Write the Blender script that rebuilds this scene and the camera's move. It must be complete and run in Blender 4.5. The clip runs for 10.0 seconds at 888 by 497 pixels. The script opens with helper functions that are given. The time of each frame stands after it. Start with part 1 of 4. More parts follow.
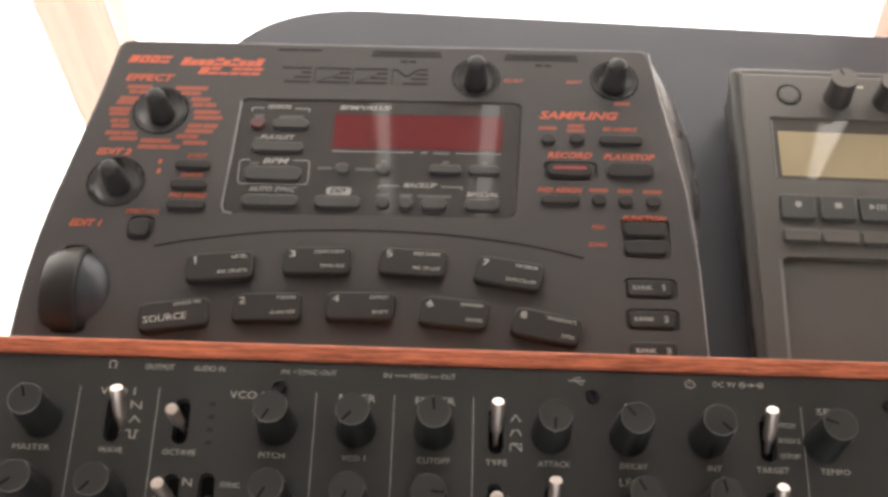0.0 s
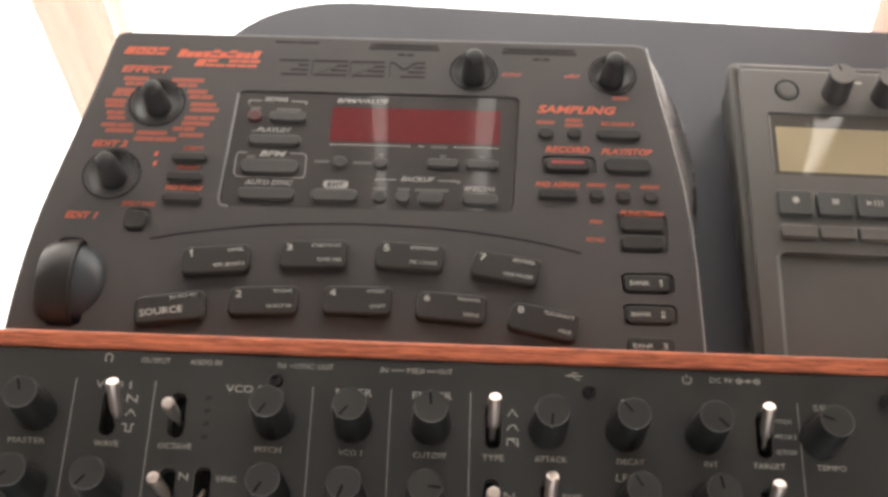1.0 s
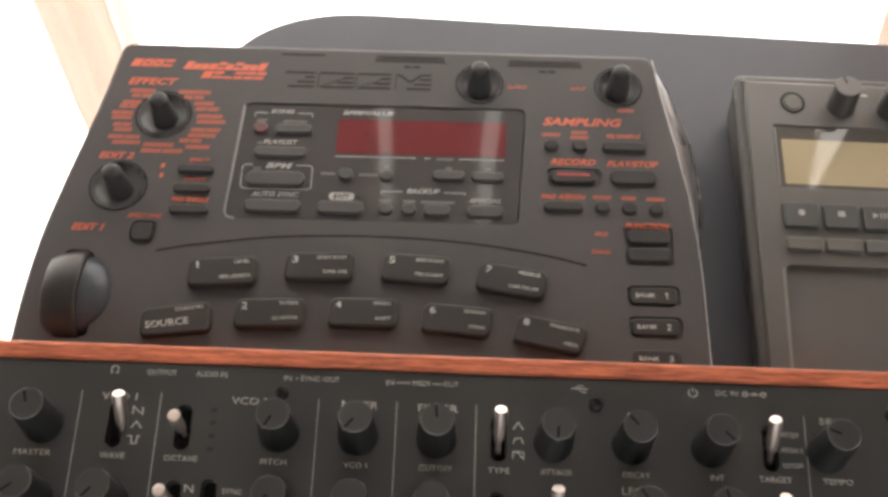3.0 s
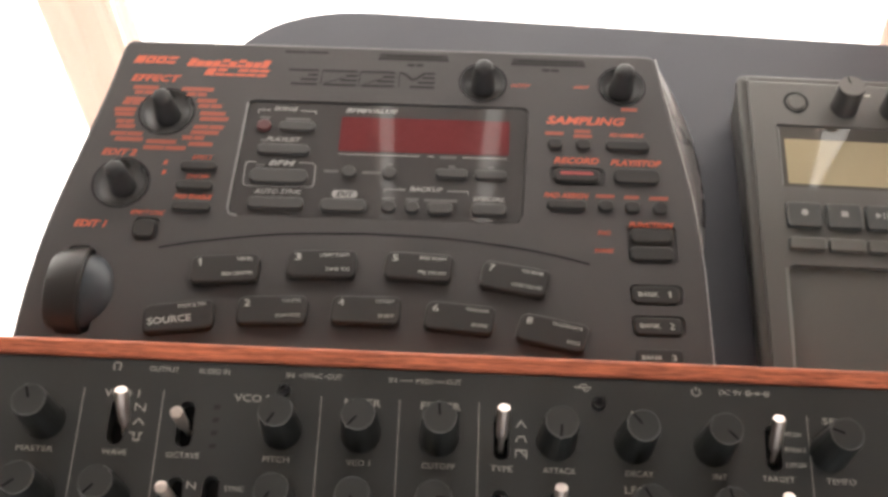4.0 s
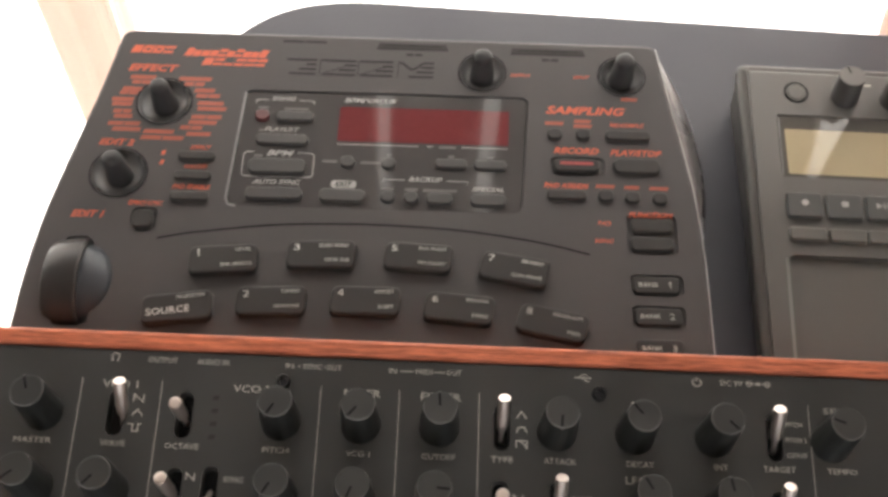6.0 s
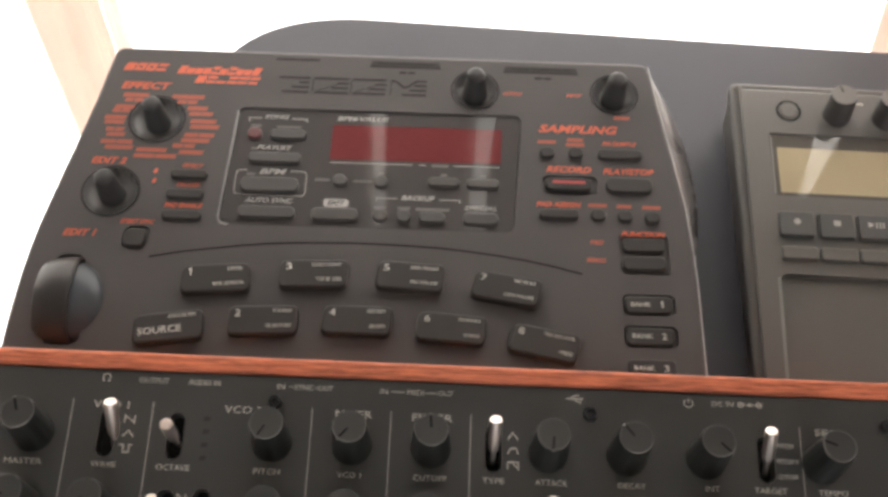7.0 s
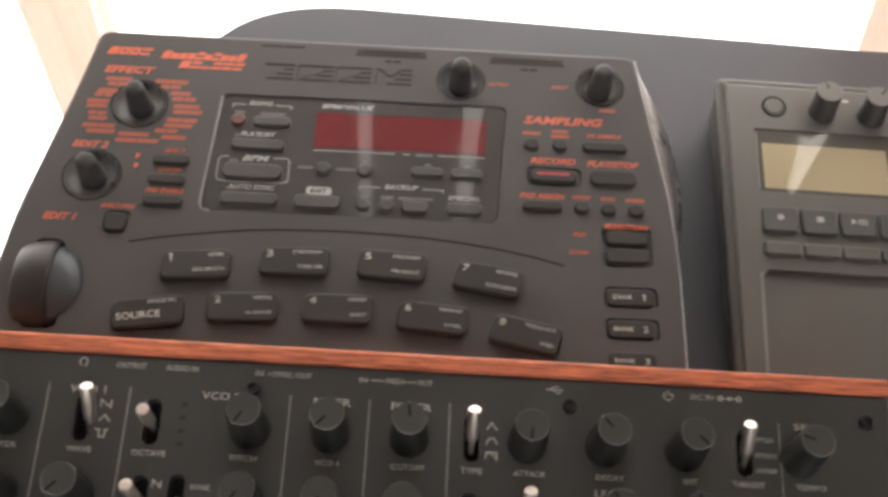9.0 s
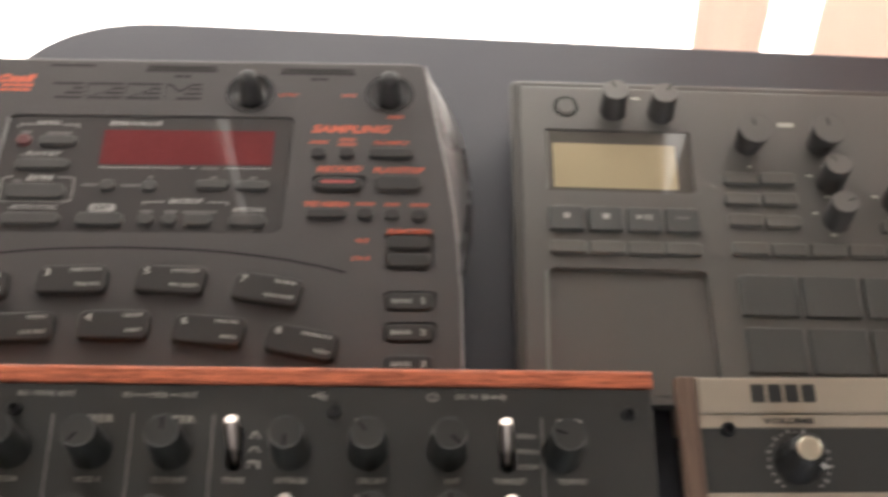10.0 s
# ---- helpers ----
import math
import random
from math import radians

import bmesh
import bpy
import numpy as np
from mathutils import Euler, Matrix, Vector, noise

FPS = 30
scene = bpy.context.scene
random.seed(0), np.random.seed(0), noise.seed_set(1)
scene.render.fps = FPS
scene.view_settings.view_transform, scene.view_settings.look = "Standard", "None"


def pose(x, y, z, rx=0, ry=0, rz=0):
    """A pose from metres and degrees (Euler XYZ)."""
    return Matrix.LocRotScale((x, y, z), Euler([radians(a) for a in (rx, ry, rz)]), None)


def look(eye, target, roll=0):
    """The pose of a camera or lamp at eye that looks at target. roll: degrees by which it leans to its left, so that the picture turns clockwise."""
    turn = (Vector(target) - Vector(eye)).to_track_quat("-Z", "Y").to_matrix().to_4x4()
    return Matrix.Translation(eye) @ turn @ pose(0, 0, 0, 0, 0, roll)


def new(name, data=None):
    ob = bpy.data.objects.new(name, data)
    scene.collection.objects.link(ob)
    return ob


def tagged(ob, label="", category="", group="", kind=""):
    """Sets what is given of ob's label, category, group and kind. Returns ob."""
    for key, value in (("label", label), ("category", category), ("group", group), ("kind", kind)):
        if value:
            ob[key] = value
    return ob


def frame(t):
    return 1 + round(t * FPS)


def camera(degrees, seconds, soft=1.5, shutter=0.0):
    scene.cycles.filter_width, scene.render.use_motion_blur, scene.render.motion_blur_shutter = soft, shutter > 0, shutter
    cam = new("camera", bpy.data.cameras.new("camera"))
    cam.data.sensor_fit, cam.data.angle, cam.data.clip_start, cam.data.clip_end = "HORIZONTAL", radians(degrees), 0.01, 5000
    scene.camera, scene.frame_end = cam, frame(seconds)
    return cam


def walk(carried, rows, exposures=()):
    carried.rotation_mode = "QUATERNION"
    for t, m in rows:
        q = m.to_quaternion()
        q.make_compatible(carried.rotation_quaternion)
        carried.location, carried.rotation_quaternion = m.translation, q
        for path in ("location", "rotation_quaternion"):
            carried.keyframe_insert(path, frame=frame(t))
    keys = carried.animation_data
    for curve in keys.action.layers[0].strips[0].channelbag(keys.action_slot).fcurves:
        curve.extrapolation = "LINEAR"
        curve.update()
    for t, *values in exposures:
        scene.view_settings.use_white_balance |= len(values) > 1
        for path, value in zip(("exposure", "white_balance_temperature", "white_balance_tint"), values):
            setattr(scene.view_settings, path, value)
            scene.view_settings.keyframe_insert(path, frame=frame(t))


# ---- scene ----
PATH = [
    (0, (0.0057, -0.0017, 1.1959), (0.0052, 0.2698, 0.7760), 1.04),
    (0.2, (0.0055, -0.0011, 1.1965), (0.0052, 0.2696, 0.7762), 1.13),
    (0.5, (0.0047, -0.0007, 1.1967), (0.0054, 0.2703, 0.7765), 1.50),
    (1, (0.0040, 0.0001, 1.1958), (0.0066, 0.2681, 0.7737), 1.87),
    (1.2, (0.0026, -0.0002, 1.1947), (0.0041, 0.2679, 0.7745), 1.82),
    (1.5, (0.0018, 0.0003, 1.1968), (0.0013, 0.2698, 0.7756), 1.53),
    (1.8, (0.0032, 0.0004, 1.1989), (0.0041, 0.2749, 0.7782), 1.76),
    (2, (0.0040, -0.0003, 1.1980), (0.0052, 0.2740, 0.7800), 1.65),
    (2.5, (0.0035, -0.0002, 1.1967), (0.0032, 0.2735, 0.7783), 1.39),
    (2.7, (0.0034, 0.0010, 1.1967), (0.0032, 0.2725, 0.7783), 1.43),
    (3.8, (0.0023, 0.0009, 1.1963), (0.0045, 0.2725, 0.7760), 1.93),
    (4, (0.0013, 0.0003, 1.1956), (0.0024, 0.2722, 0.7760), 1.93),
    (4.5, (0.0009, 0.0006, 1.1953), (0.0024, 0.2727, 0.7758), 2.04),
    (4.8, (0.0007, 0.0001, 1.1949), (0.0010, 0.2727, 0.7757), 1.97),
    (5, (0.0000, 0.0000, 1.1950), (0.0000, 0.2723, 0.7757), 1.90),
    (5.5, (-0.0003, 0.0011, 1.1952), (0.0008, 0.2700, 0.7737), 2.04),
    (5.7, (-0.0008, 0.0000, 1.1930), (0.0014, 0.2687, 0.7737), 2.09),
    (6.8, (0.0010, 0.0042, 1.1954), (0.0061, 0.2693, 0.7766), 2.69),
    (7, (0.0013, 0.0055, 1.1964), (0.0061, 0.2772, 0.7766), 2.63),
    (7.2, (0.0015, 0.0043, 1.1939), (0.0057, 0.2747, 0.7757), 2.44),
    (7.5, (-0.0006, 0.0032, 1.1942), (0.0025, 0.2748, 0.7743), 2.28),
    (8, (0.0011, 0.0041, 1.1931), (0.0044, 0.2735, 0.7719), 2.25),
    (8.5, (-0.0025, 0.0054, 1.1919), (0.0009, 0.2736, 0.7699), 2.84),
    (8.7, (-0.0011, 0.0044, 1.1916), (0.0033, 0.2740, 0.7710), 3.13),
    (9, (0.0044, 0.0036, 1.1928), (0.0145, 0.2744, 0.7727), 4.49),
    (9.2, (0.0154, 0.0002, 1.1934), (0.0260, 0.2744, 0.7735), 4.68),
    (9.5, (0.0384, -0.0011, 1.1936), (0.0501, 0.2717, 0.7748), 4.18),
    (9.7, (0.0571, -0.0009, 1.1989), (0.0762, 0.2736, 0.7776), 5.06),
    (10, (0.0933, 0.0010, 1.1988), (0.1160, 0.2757, 0.7817), 4.28),
]
cam = camera(45.0, 10.0, soft=3.3, shutter=0.5)
walk(cam, [(t, look(eye, target, roll)) for t, eye, target, roll in PATH])
scene.view_settings.exposure = 0.0

# ---- world and light ----
world = bpy.data.worlds.new("daylight")
scene.world = world
world.use_nodes = True
wn = world.node_tree.nodes
sky = wn.new("ShaderNodeTexSky")
sky.sky_type = "NISHITA"
sky.sun_disc = False
sky.sun_elevation = radians(38)
sky.sun_rotation = radians(15)
wn["Background"].inputs["Strength"].default_value = 0.1
world.node_tree.links.new(sky.outputs["Color"], wn["Background"].inputs["Color"])

sun_data = bpy.data.lights.new("sun", "SUN")
sun_data.energy = 3.0
sun_data.angle = radians(0.5)
sun_data.color = (1.0, 0.94, 0.86)
sun = new("sun", sun_data)
sun.matrix_world = look((0.6, 6.0, 5.0), (0.0, 0.0, 0.0))

win_data = bpy.data.lights.new("window_daylight", "AREA")
win_data.shape = "RECTANGLE"
win_data.size, win_data.size_y = 2.8, 2.2
win_data.energy = 94.0
win_data.color = (1.0, 0.945, 0.885)
win_lamp = new("window_daylight", win_data)
win_lamp.matrix_world = look((0.25, 0.72, 1.15), (0.25, -0.5, 1.15))


# unseen fill lamp added behind the camera, set in a made-up window
fill_data = bpy.data.lights.new("added_fill_light", "AREA")
fill_data.shape = "RECTANGLE"
fill_data.size, fill_data.size_y = 1.9, 1.2
fill_data.energy = 36.0
fill_data.color = (0.98, 0.98, 1.0)
fill_lamp = new("added_fill_light", fill_data)
fill_lamp.matrix_world = look((0.2, -2.58, 1.55), (0.2, 0.0, 1.2))


# ---- materials ----
def material(name, base, rough=0.5, metal=0.0, grain=400.0, bump=0.06, mottle=0.18, spec=0.5):
    """A surface with fine relief and two scales of tone."""
    m = bpy.data.materials.new(name)
    m.use_nodes = True
    n, l = m.node_tree.nodes, m.node_tree.links
    b = n["Principled BSDF"]
    b.inputs["Metallic"].default_value = metal
    b.inputs["Specular IOR Level"].default_value = spec
    tc = n.new("ShaderNodeTexCoord")
    fine = n.new("ShaderNodeTexNoise")
    fine.inputs["Scale"].default_value = grain
    fine.inputs["Detail"].default_value = 3
    wide = n.new("ShaderNodeTexNoise")
    wide.inputs["Scale"].default_value = 14.0
    wide.inputs["Detail"].default_value = 6
    for t in (fine, wide):
        l.new(tc.outputs["Object"], t.inputs["Vector"])
    mixed = n.new("ShaderNodeMath")
    mixed.operation = "MULTIPLY_ADD"
    l.new(fine.outputs["Fac"], mixed.inputs[0])
    mixed.inputs[1].default_value = 0.35
    l.new(wide.outputs["Fac"], mixed.inputs[2])
    ramp = n.new("ShaderNodeMapRange")
    ramp.inputs["From Min"].default_value = 0.35
    ramp.inputs["From Max"].default_value = 1.0
    ramp.inputs["To Min"].default_value = 1.0 - mottle
    ramp.inputs["To Max"].default_value = 1.0 + mottle
    l.new(mixed.outputs[0], ramp.inputs["Value"])
    tint = n.new("ShaderNodeVectorMath")
    tint.operation = "SCALE"
    tint.inputs[0].default_value = base
    l.new(ramp.outputs["Result"], tint.inputs["Scale"])
    l.new(tint.outputs["Vector"], b.inputs["Base Color"])
    rr = n.new("ShaderNodeMapRange")
    rr.inputs["From Min"].default_value = 0.3
    rr.inputs["From Max"].default_value = 0.7
    spread = min(0.08, rough * 0.25)
    rr.inputs["To Min"].default_value = rough - spread
    rr.inputs["To Max"].default_value = min(rough + spread, 1.0)
    l.new(wide.outputs["Fac"], rr.inputs["Value"])
    l.new(rr.outputs["Result"], b.inputs["Roughness"])
    if bump:
        bp = n.new("ShaderNodeBump")
        bp.inputs["Strength"].default_value = bump
        bp.inputs["Distance"].default_value = 0.0005
        l.new(fine.outputs["Fac"], bp.inputs["Height"])
        l.new(bp.outputs["Normal"], b.inputs["Normal"])
    return m


def wood_material(name, dark, light, rough=0.45, along=(6, 160, 160)):
    m = bpy.data.materials.new(name)
    m.use_nodes = True
    n, l = m.node_tree.nodes, m.node_tree.links
    b = n["Principled BSDF"]
    tc = n.new("ShaderNodeTexCoord")
    mp = n.new("ShaderNodeMapping")
    mp.inputs["Scale"].default_value = along
    l.new(tc.outputs["Object"], mp.inputs["Vector"])
    g = n.new("ShaderNodeTexNoise")
    g.inputs["Scale"].default_value = 2.2
    g.inputs["Detail"].default_value = 8
    g.inputs["Distortion"].default_value = 0.8
    l.new(mp.outputs["Vector"], g.inputs["Vector"])
    fibre = n.new("ShaderNodeTexNoise")
    fibre.inputs["Scale"].default_value = 9.0
    fibre.inputs["Detail"].default_value = 4
    l.new(mp.outputs["Vector"], fibre.inputs["Vector"])
    add = n.new("ShaderNodeMath")
    add.operation = "MULTIPLY_ADD"
    l.new(fibre.outputs["Fac"], add.inputs[0])
    add.inputs[1].default_value = 0.45
    l.new(g.outputs["Fac"], add.inputs[2])
    cr = n.new("ShaderNodeValToRGB")
    cr.color_ramp.elements[0].position = 0.5
    cr.color_ramp.elements[0].color = (*dark, 1)
    cr.color_ramp.elements[1].position = 0.92
    cr.color_ramp.elements[1].color = (*light, 1)
    l.new(add.outputs[0], cr.inputs["Fac"])
    l.new(cr.outputs["Color"], b.inputs["Base Color"])
    b.inputs["Roughness"].default_value = rough
    bp = n.new("ShaderNodeBump")
    bp.inputs["Strength"].default_value = 0.15
    bp.inputs["Distance"].default_value = 0.0004
    l.new(add.outputs[0], bp.inputs["Height"])
    l.new(bp.outputs["Normal"], b.inputs["Normal"])
    return m


def glowing(name, colour, strength):
    m = bpy.data.materials.new(name)
    m.use_nodes = True
    b = m.node_tree.nodes["Principled BSDF"]
    b.inputs["Base Color"].default_value = (0, 0, 0, 1)
    b.inputs["Emission Color"].default_value = (*colour, 1)
    b.inputs["Emission Strength"].default_value = strength
    return m


def cloth(name, colour, through_part):
    m = bpy.data.materials.new(name)
    m.use_nodes = True
    n, l = m.node_tree.nodes, m.node_tree.links
    out = n["Material Output"]
    n.remove(n["Principled BSDF"])
    d, t, mx = n.new("ShaderNodeBsdfDiffuse"), n.new("ShaderNodeBsdfTranslucent"), n.new("ShaderNodeMixShader")
    wv = n.new("ShaderNodeTexNoise")
    wv.inputs["Scale"].default_value = 900
    tc = n.new("ShaderNodeTexCoord")
    l.new(tc.outputs["Object"], wv.inputs["Vector"])
    cr = n.new("ShaderNodeValToRGB")
    cr.color_ramp.elements[0].color = (*[c * 0.93 for c in colour], 1)
    cr.color_ramp.elements[1].color = (*colour, 1)
    l.new(wv.outputs["Fac"], cr.inputs["Fac"])
    for s in (d, t):
        l.new(cr.outputs["Color"], s.inputs["Color"])
    mx.inputs["Fac"].default_value = through_part
    l.new(d.outputs[0], mx.inputs[1])
    l.new(t.outputs[0], mx.inputs[2])
    l.new(mx.outputs[0], out.inputs["Surface"])
    return m


SAMPLER_GREY = material("sampler_charcoal_plastic", (0.0645, 0.0595, 0.0590), 0.58, grain=1500, bump=0.25, mottle=0.10, spec=0.17)
FLANK_SLATE = material("smooth_slate_flank_plastic", (0.085, 0.081, 0.082), 0.30, grain=1100, bump=0.10, mottle=0.15)
BAND_BROWN = material("brown_black_dial_band", (0.024, 0.021, 0.020), 0.40, grain=1300, bump=0.12, mottle=0.14, spec=0.25)
WINDOW_KEY = material("grey_rubber_window_button", (0.040, 0.0375, 0.036), 0.5, grain=1200, bump=0.12, mottle=0.12, spec=0.4)
SAMPLER_KEY = material("sampler_black_rubber", (0.0300, 0.0275, 0.0260), 0.62, grain=1200, bump=0.12, mottle=0.12, spec=0.26)
# base lifted to put the pane's hazy reflection into its colour
WINDOW_TINT = material("smoked_display_plastic", (0.062, 0.058, 0.057), 0.05, grain=300, bump=0.0, mottle=0.06, spec=0.25)
RED_GLASS = material("red_display_filter", (0.125, 0.029, 0.031), 0.05, grain=300, bump=0.0, mottle=0.14, spec=0.25)
GLOSS_BLACK = material("glossy_black_plastic", (0.012, 0.012, 0.0125), 0.42, grain=900, bump=0.05, mottle=0.1, spec=0.3)
KNOB_BLACK = material("matt_black_knob_plastic", (0.012, 0.0128, 0.0118), 0.48, grain=1200, bump=0.1, mottle=0.12, spec=0.35)
KNOB_CAP = material("satin_black_knob_cap", (0.0255, 0.0255, 0.0245), 0.40, grain=1500, bump=0.1, mottle=0.10)
# recess base raised to grey, to carry its reflections in the colour
DISH_SHEEN = material("recess_grey_with_sheen", (0.075, 0.072, 0.072), 0.30, grain=900, bump=0.03, mottle=0.1)
SLATE = material("slate_grey_dial_plastic", (0.038, 0.043, 0.05), 0.4, grain=900, bump=0.08, mottle=0.1, spec=0.32)
SAMPLER_KNOB = material("soft_black_knob_rubber", (0.030, 0.029, 0.029), 0.6, grain=1200, bump=0.12, mottle=0.12, spec=0.3)
RED_DULL = material("dull_red_lens", (0.30, 0.035, 0.035), 0.4, grain=900, bump=0.0)
KNOB_CHARCOAL = material("charcoal_knob_rubber", (0.030, 0.028, 0.027), 0.5, grain=1200, bump=0.1, mottle=0.12)
CAP_GREY = material("grey_knob_cap", (0.080, 0.075, 0.069), 0.4, grain=1500, bump=0.1, mottle=0.08)
ORANGE = material("orange_print", (0.47, 0.083, 0.033), 0.55, grain=900, bump=0.0, mottle=0.18)
WHITE_PRINT = material("pale_grey_print", (0.42, 0.41, 0.39), 0.55, grain=900, bump=0.0, mottle=0.15)
SEPARATOR_PRINT = material("dull_cream_print", (0.37, 0.35, 0.32), 0.55, grain=900, bump=0.0, mottle=0.2)
ORANGE_FINE = material("fine_orange_print", (0.27, 0.058, 0.029), 0.55, grain=1400, bump=0.0, mottle=0.35)
LINE_PRINT = material("cream_print", (0.39, 0.375, 0.34), 0.55, grain=900, bump=0.0, mottle=0.15)
WINDOW_PRINT = material("soft_grey_print", (0.31, 0.30, 0.29), 0.55, grain=900, bump=0.0, mottle=0.15)
DARK_RED = material("dark_red_button", (0.075, 0.020, 0.021), 0.4, grain=900, bump=0.05)
FAINT_PRINT_SHADE = material("faint_print_and_shade", (0.040, 0.037, 0.036), 0.7, grain=900, bump=0.0, spec=0.1)
DIM_PRINT = material("dim_grey_print", (0.105, 0.10, 0.097), 0.55, grain=900, bump=0.0, mottle=0.15)
BLACK_PRINT = material("black_print", (0.012, 0.012, 0.012), 0.55, grain=900, bump=0.0)
SYNTH_PANEL = material("synth_black_metal_panel", (0.0245, 0.0245, 0.0235), 0.40, grain=1600, bump=0.18, mottle=0.12)
# dark grey that carries the shade of engraved marks and vents
ENGRAVED_SHADE = material("engraved_shade_grey", (0.024, 0.022, 0.0215), 0.6, grain=900, bump=0.0, spec=0.12)
SLOT_BLACK = material("dark_slot", (0.007, 0.007, 0.007), 0.65, grain=600, bump=0.0, spec=0.12)
STEEL = material("brushed_steel", (0.60, 0.53, 0.49), 0.42, 1.0, grain=1500, bump=0.05, mottle=0.08)
SCREW_BLACK = material("black_oxide_screw", (0.03, 0.03, 0.032), 0.35, 0.8, grain=1500, bump=0.1)
REDWOOD = wood_material("reddish_oiled_wood", (0.14, 0.034, 0.017), (0.68, 0.185, 0.088), 0.42, along=(26, 520, 520))
DARKWOOD = wood_material("brown_walnut_cheek", (0.065, 0.040, 0.030), (0.16, 0.10, 0.07), 0.5, along=(160, 6, 160))
GROOVE_GREY = material("groovebox_grey_metal", (0.088, 0.083, 0.078), 0.36, 0.0, grain=1800, bump=0.2, mottle=0.08)
GROOVE_SHELL = material("groovebox_shell_plastic", (0.058, 0.054, 0.050), 0.45, grain=1400, bump=0.2, mottle=0.1, spec=0.3)
GROOVE_KEY = material("groovebox_grey_rubber", (0.086, 0.082, 0.075), 0.42, grain=1200, bump=0.1, mottle=0.1)
PAD_GREY = material("groovebox_pad_rubber", (0.050, 0.051, 0.049), 0.46, grain=1200, bump=0.12, mottle=0.12)
TOUCH_GREY = material("touchpad_satin", (0.088, 0.085, 0.080), 0.35, grain=1500, bump=0.08, mottle=0.06)
LCD_CREAM = material("unlit_cream_lcd", (0.33, 0.275, 0.18), 0.04, grain=300, bump=0.0, mottle=0.04)
CLEAR_EDGE = material("pale_bevel_plastic", (0.17, 0.17, 0.165), 0.3, grain=900, bump=0.05)
# pale colour of the painted highlight on the sampler's edge
EDGE_HIGHLIGHT = material("edge_highlight_plastic", (0.38, 0.375, 0.37), 0.4, grain=900, bump=0.1, mottle=0.3)
BEIGE = material("champagne_metal", (0.31, 0.265, 0.215), 0.42, 0.25, grain=1600, bump=0.12, mottle=0.07)
GOLDCAP = material("brushed_champagne_cap", (0.58, 0.53, 0.43), 0.32, 1.0, grain=1500, bump=0.06)
TABLE_GREY = material("dark_slate_table_laminate", (0.0445, 0.0445, 0.052), 0.52, grain=900, bump=0.10, mottle=0.14, spec=0.26)
WALL_WHITE = material("white_wall_paint", (0.78, 0.76, 0.73), 0.8, grain=120, bump=0.15, mottle=0.04)
FLOOR_WOOD = wood_material("pale_floor_boards", (0.30, 0.20, 0.12), (0.50, 0.36, 0.23), 0.5, along=(3, 40, 40))
FRAME_WHITE = material("white_window_paint", (0.8, 0.79, 0.77), 0.4, grain=300, bump=0.1, mottle=0.04)
CURTAIN = cloth("peach_curtain_cloth", (0.74, 0.53, 0.455), 0.23)
# cloth of the unseen blind and of its added fading layers
FADE_LAYER = cloth("thin_fade_layer", (0.62, 0.58, 0.55), 0.7)
BLIND = cloth("taupe_blind_fabric", (0.40, 0.36, 0.34), 0.36)
# two paler cloths for the curtain edge's fade into the bright window
EDGE_FADE = cloth("peach_edge_fade_cloth", (0.77, 0.57, 0.49), 0.235)
EDGE_FADE_SHEER = cloth("pale_peach_edge_fade_cloth", (0.82, 0.66, 0.585), 0.26)
SHEER = cloth("white_sheer_cloth", (0.92, 0.91, 0.89), 0.6)
OUTSIDE = glowing("bright_daylight_outside", (1.0, 0.97, 0.93), 6.0)


# ---- building helpers (millimetres in, metres out) ----
def part(name, bm, mat, parent=None, label="", at=(0, 0, 0), rz=0.0, smooth=False):
    me = bpy.data.meshes.new(name)
    bmesh.ops.recalc_face_normals(bm, faces=bm.faces[:])
    bm.to_mesh(me)
    bm.free()
    me.materials.append(mat)
    if smooth:
        me.shade_smooth()
        me.set_sharp_from_angle(angle=radians(40))
        for poly in me.polygons:
            if len(poly.vertices) > 6 or abs(poly.normal.z) > 0.9995:
                poly.use_smooth = False
    ob = new(name, me)
    if parent is not None:
        ob.parent = parent
    ob.matrix_basis = pose(at[0] / 1000, at[1] / 1000, at[2] / 1000, 0, 0, rz)
    return tagged(ob, label) if label else ob


def twin(ob, parent, at, rz=0.0):
    """Another piece on the same mesh."""
    o = new(ob.name.split(".")[0], ob.data)
    o.parent = parent
    o.matrix_basis = pose(at[0] / 1000, at[1] / 1000, at[2] / 1000, 0, 0, rz)
    if "label" in ob:
        o["label"] = ob["label"]
    return o


def thing(name, m, label, category, group="", kind=""):
    ob = new(name)
    ob.empty_display_size = 0.02
    ob.matrix_basis = m
    return tagged(ob, label, category, group, kind)


def rounded(w, d, r, seg=5, cx=0.0, cy=0.0):
    """Outline of a rounded rectangle, counter-clockwise."""
    r = min(r, w / 2 - 1e-3, d / 2 - 1e-3)
    pts = []
    for sx, sy, a0 in ((1, -1, -90), (1, 1, 0), (-1, 1, 90), (-1, -1, 180)):
        for k in range(seg + 1):
            a = radians(a0 + 90 * k / seg)
            pts.append((cx + sx * (w / 2 - r) + r * math.cos(a), cy + sy * (d / 2 - r) + r * math.sin(a)))
    return pts


def circle(r, n=32, cx=0.0, cy=0.0):
    return [(cx + r * math.cos(2 * math.pi * k / n), cy + r * math.sin(2 * math.pi * k / n)) for k in range(n)]


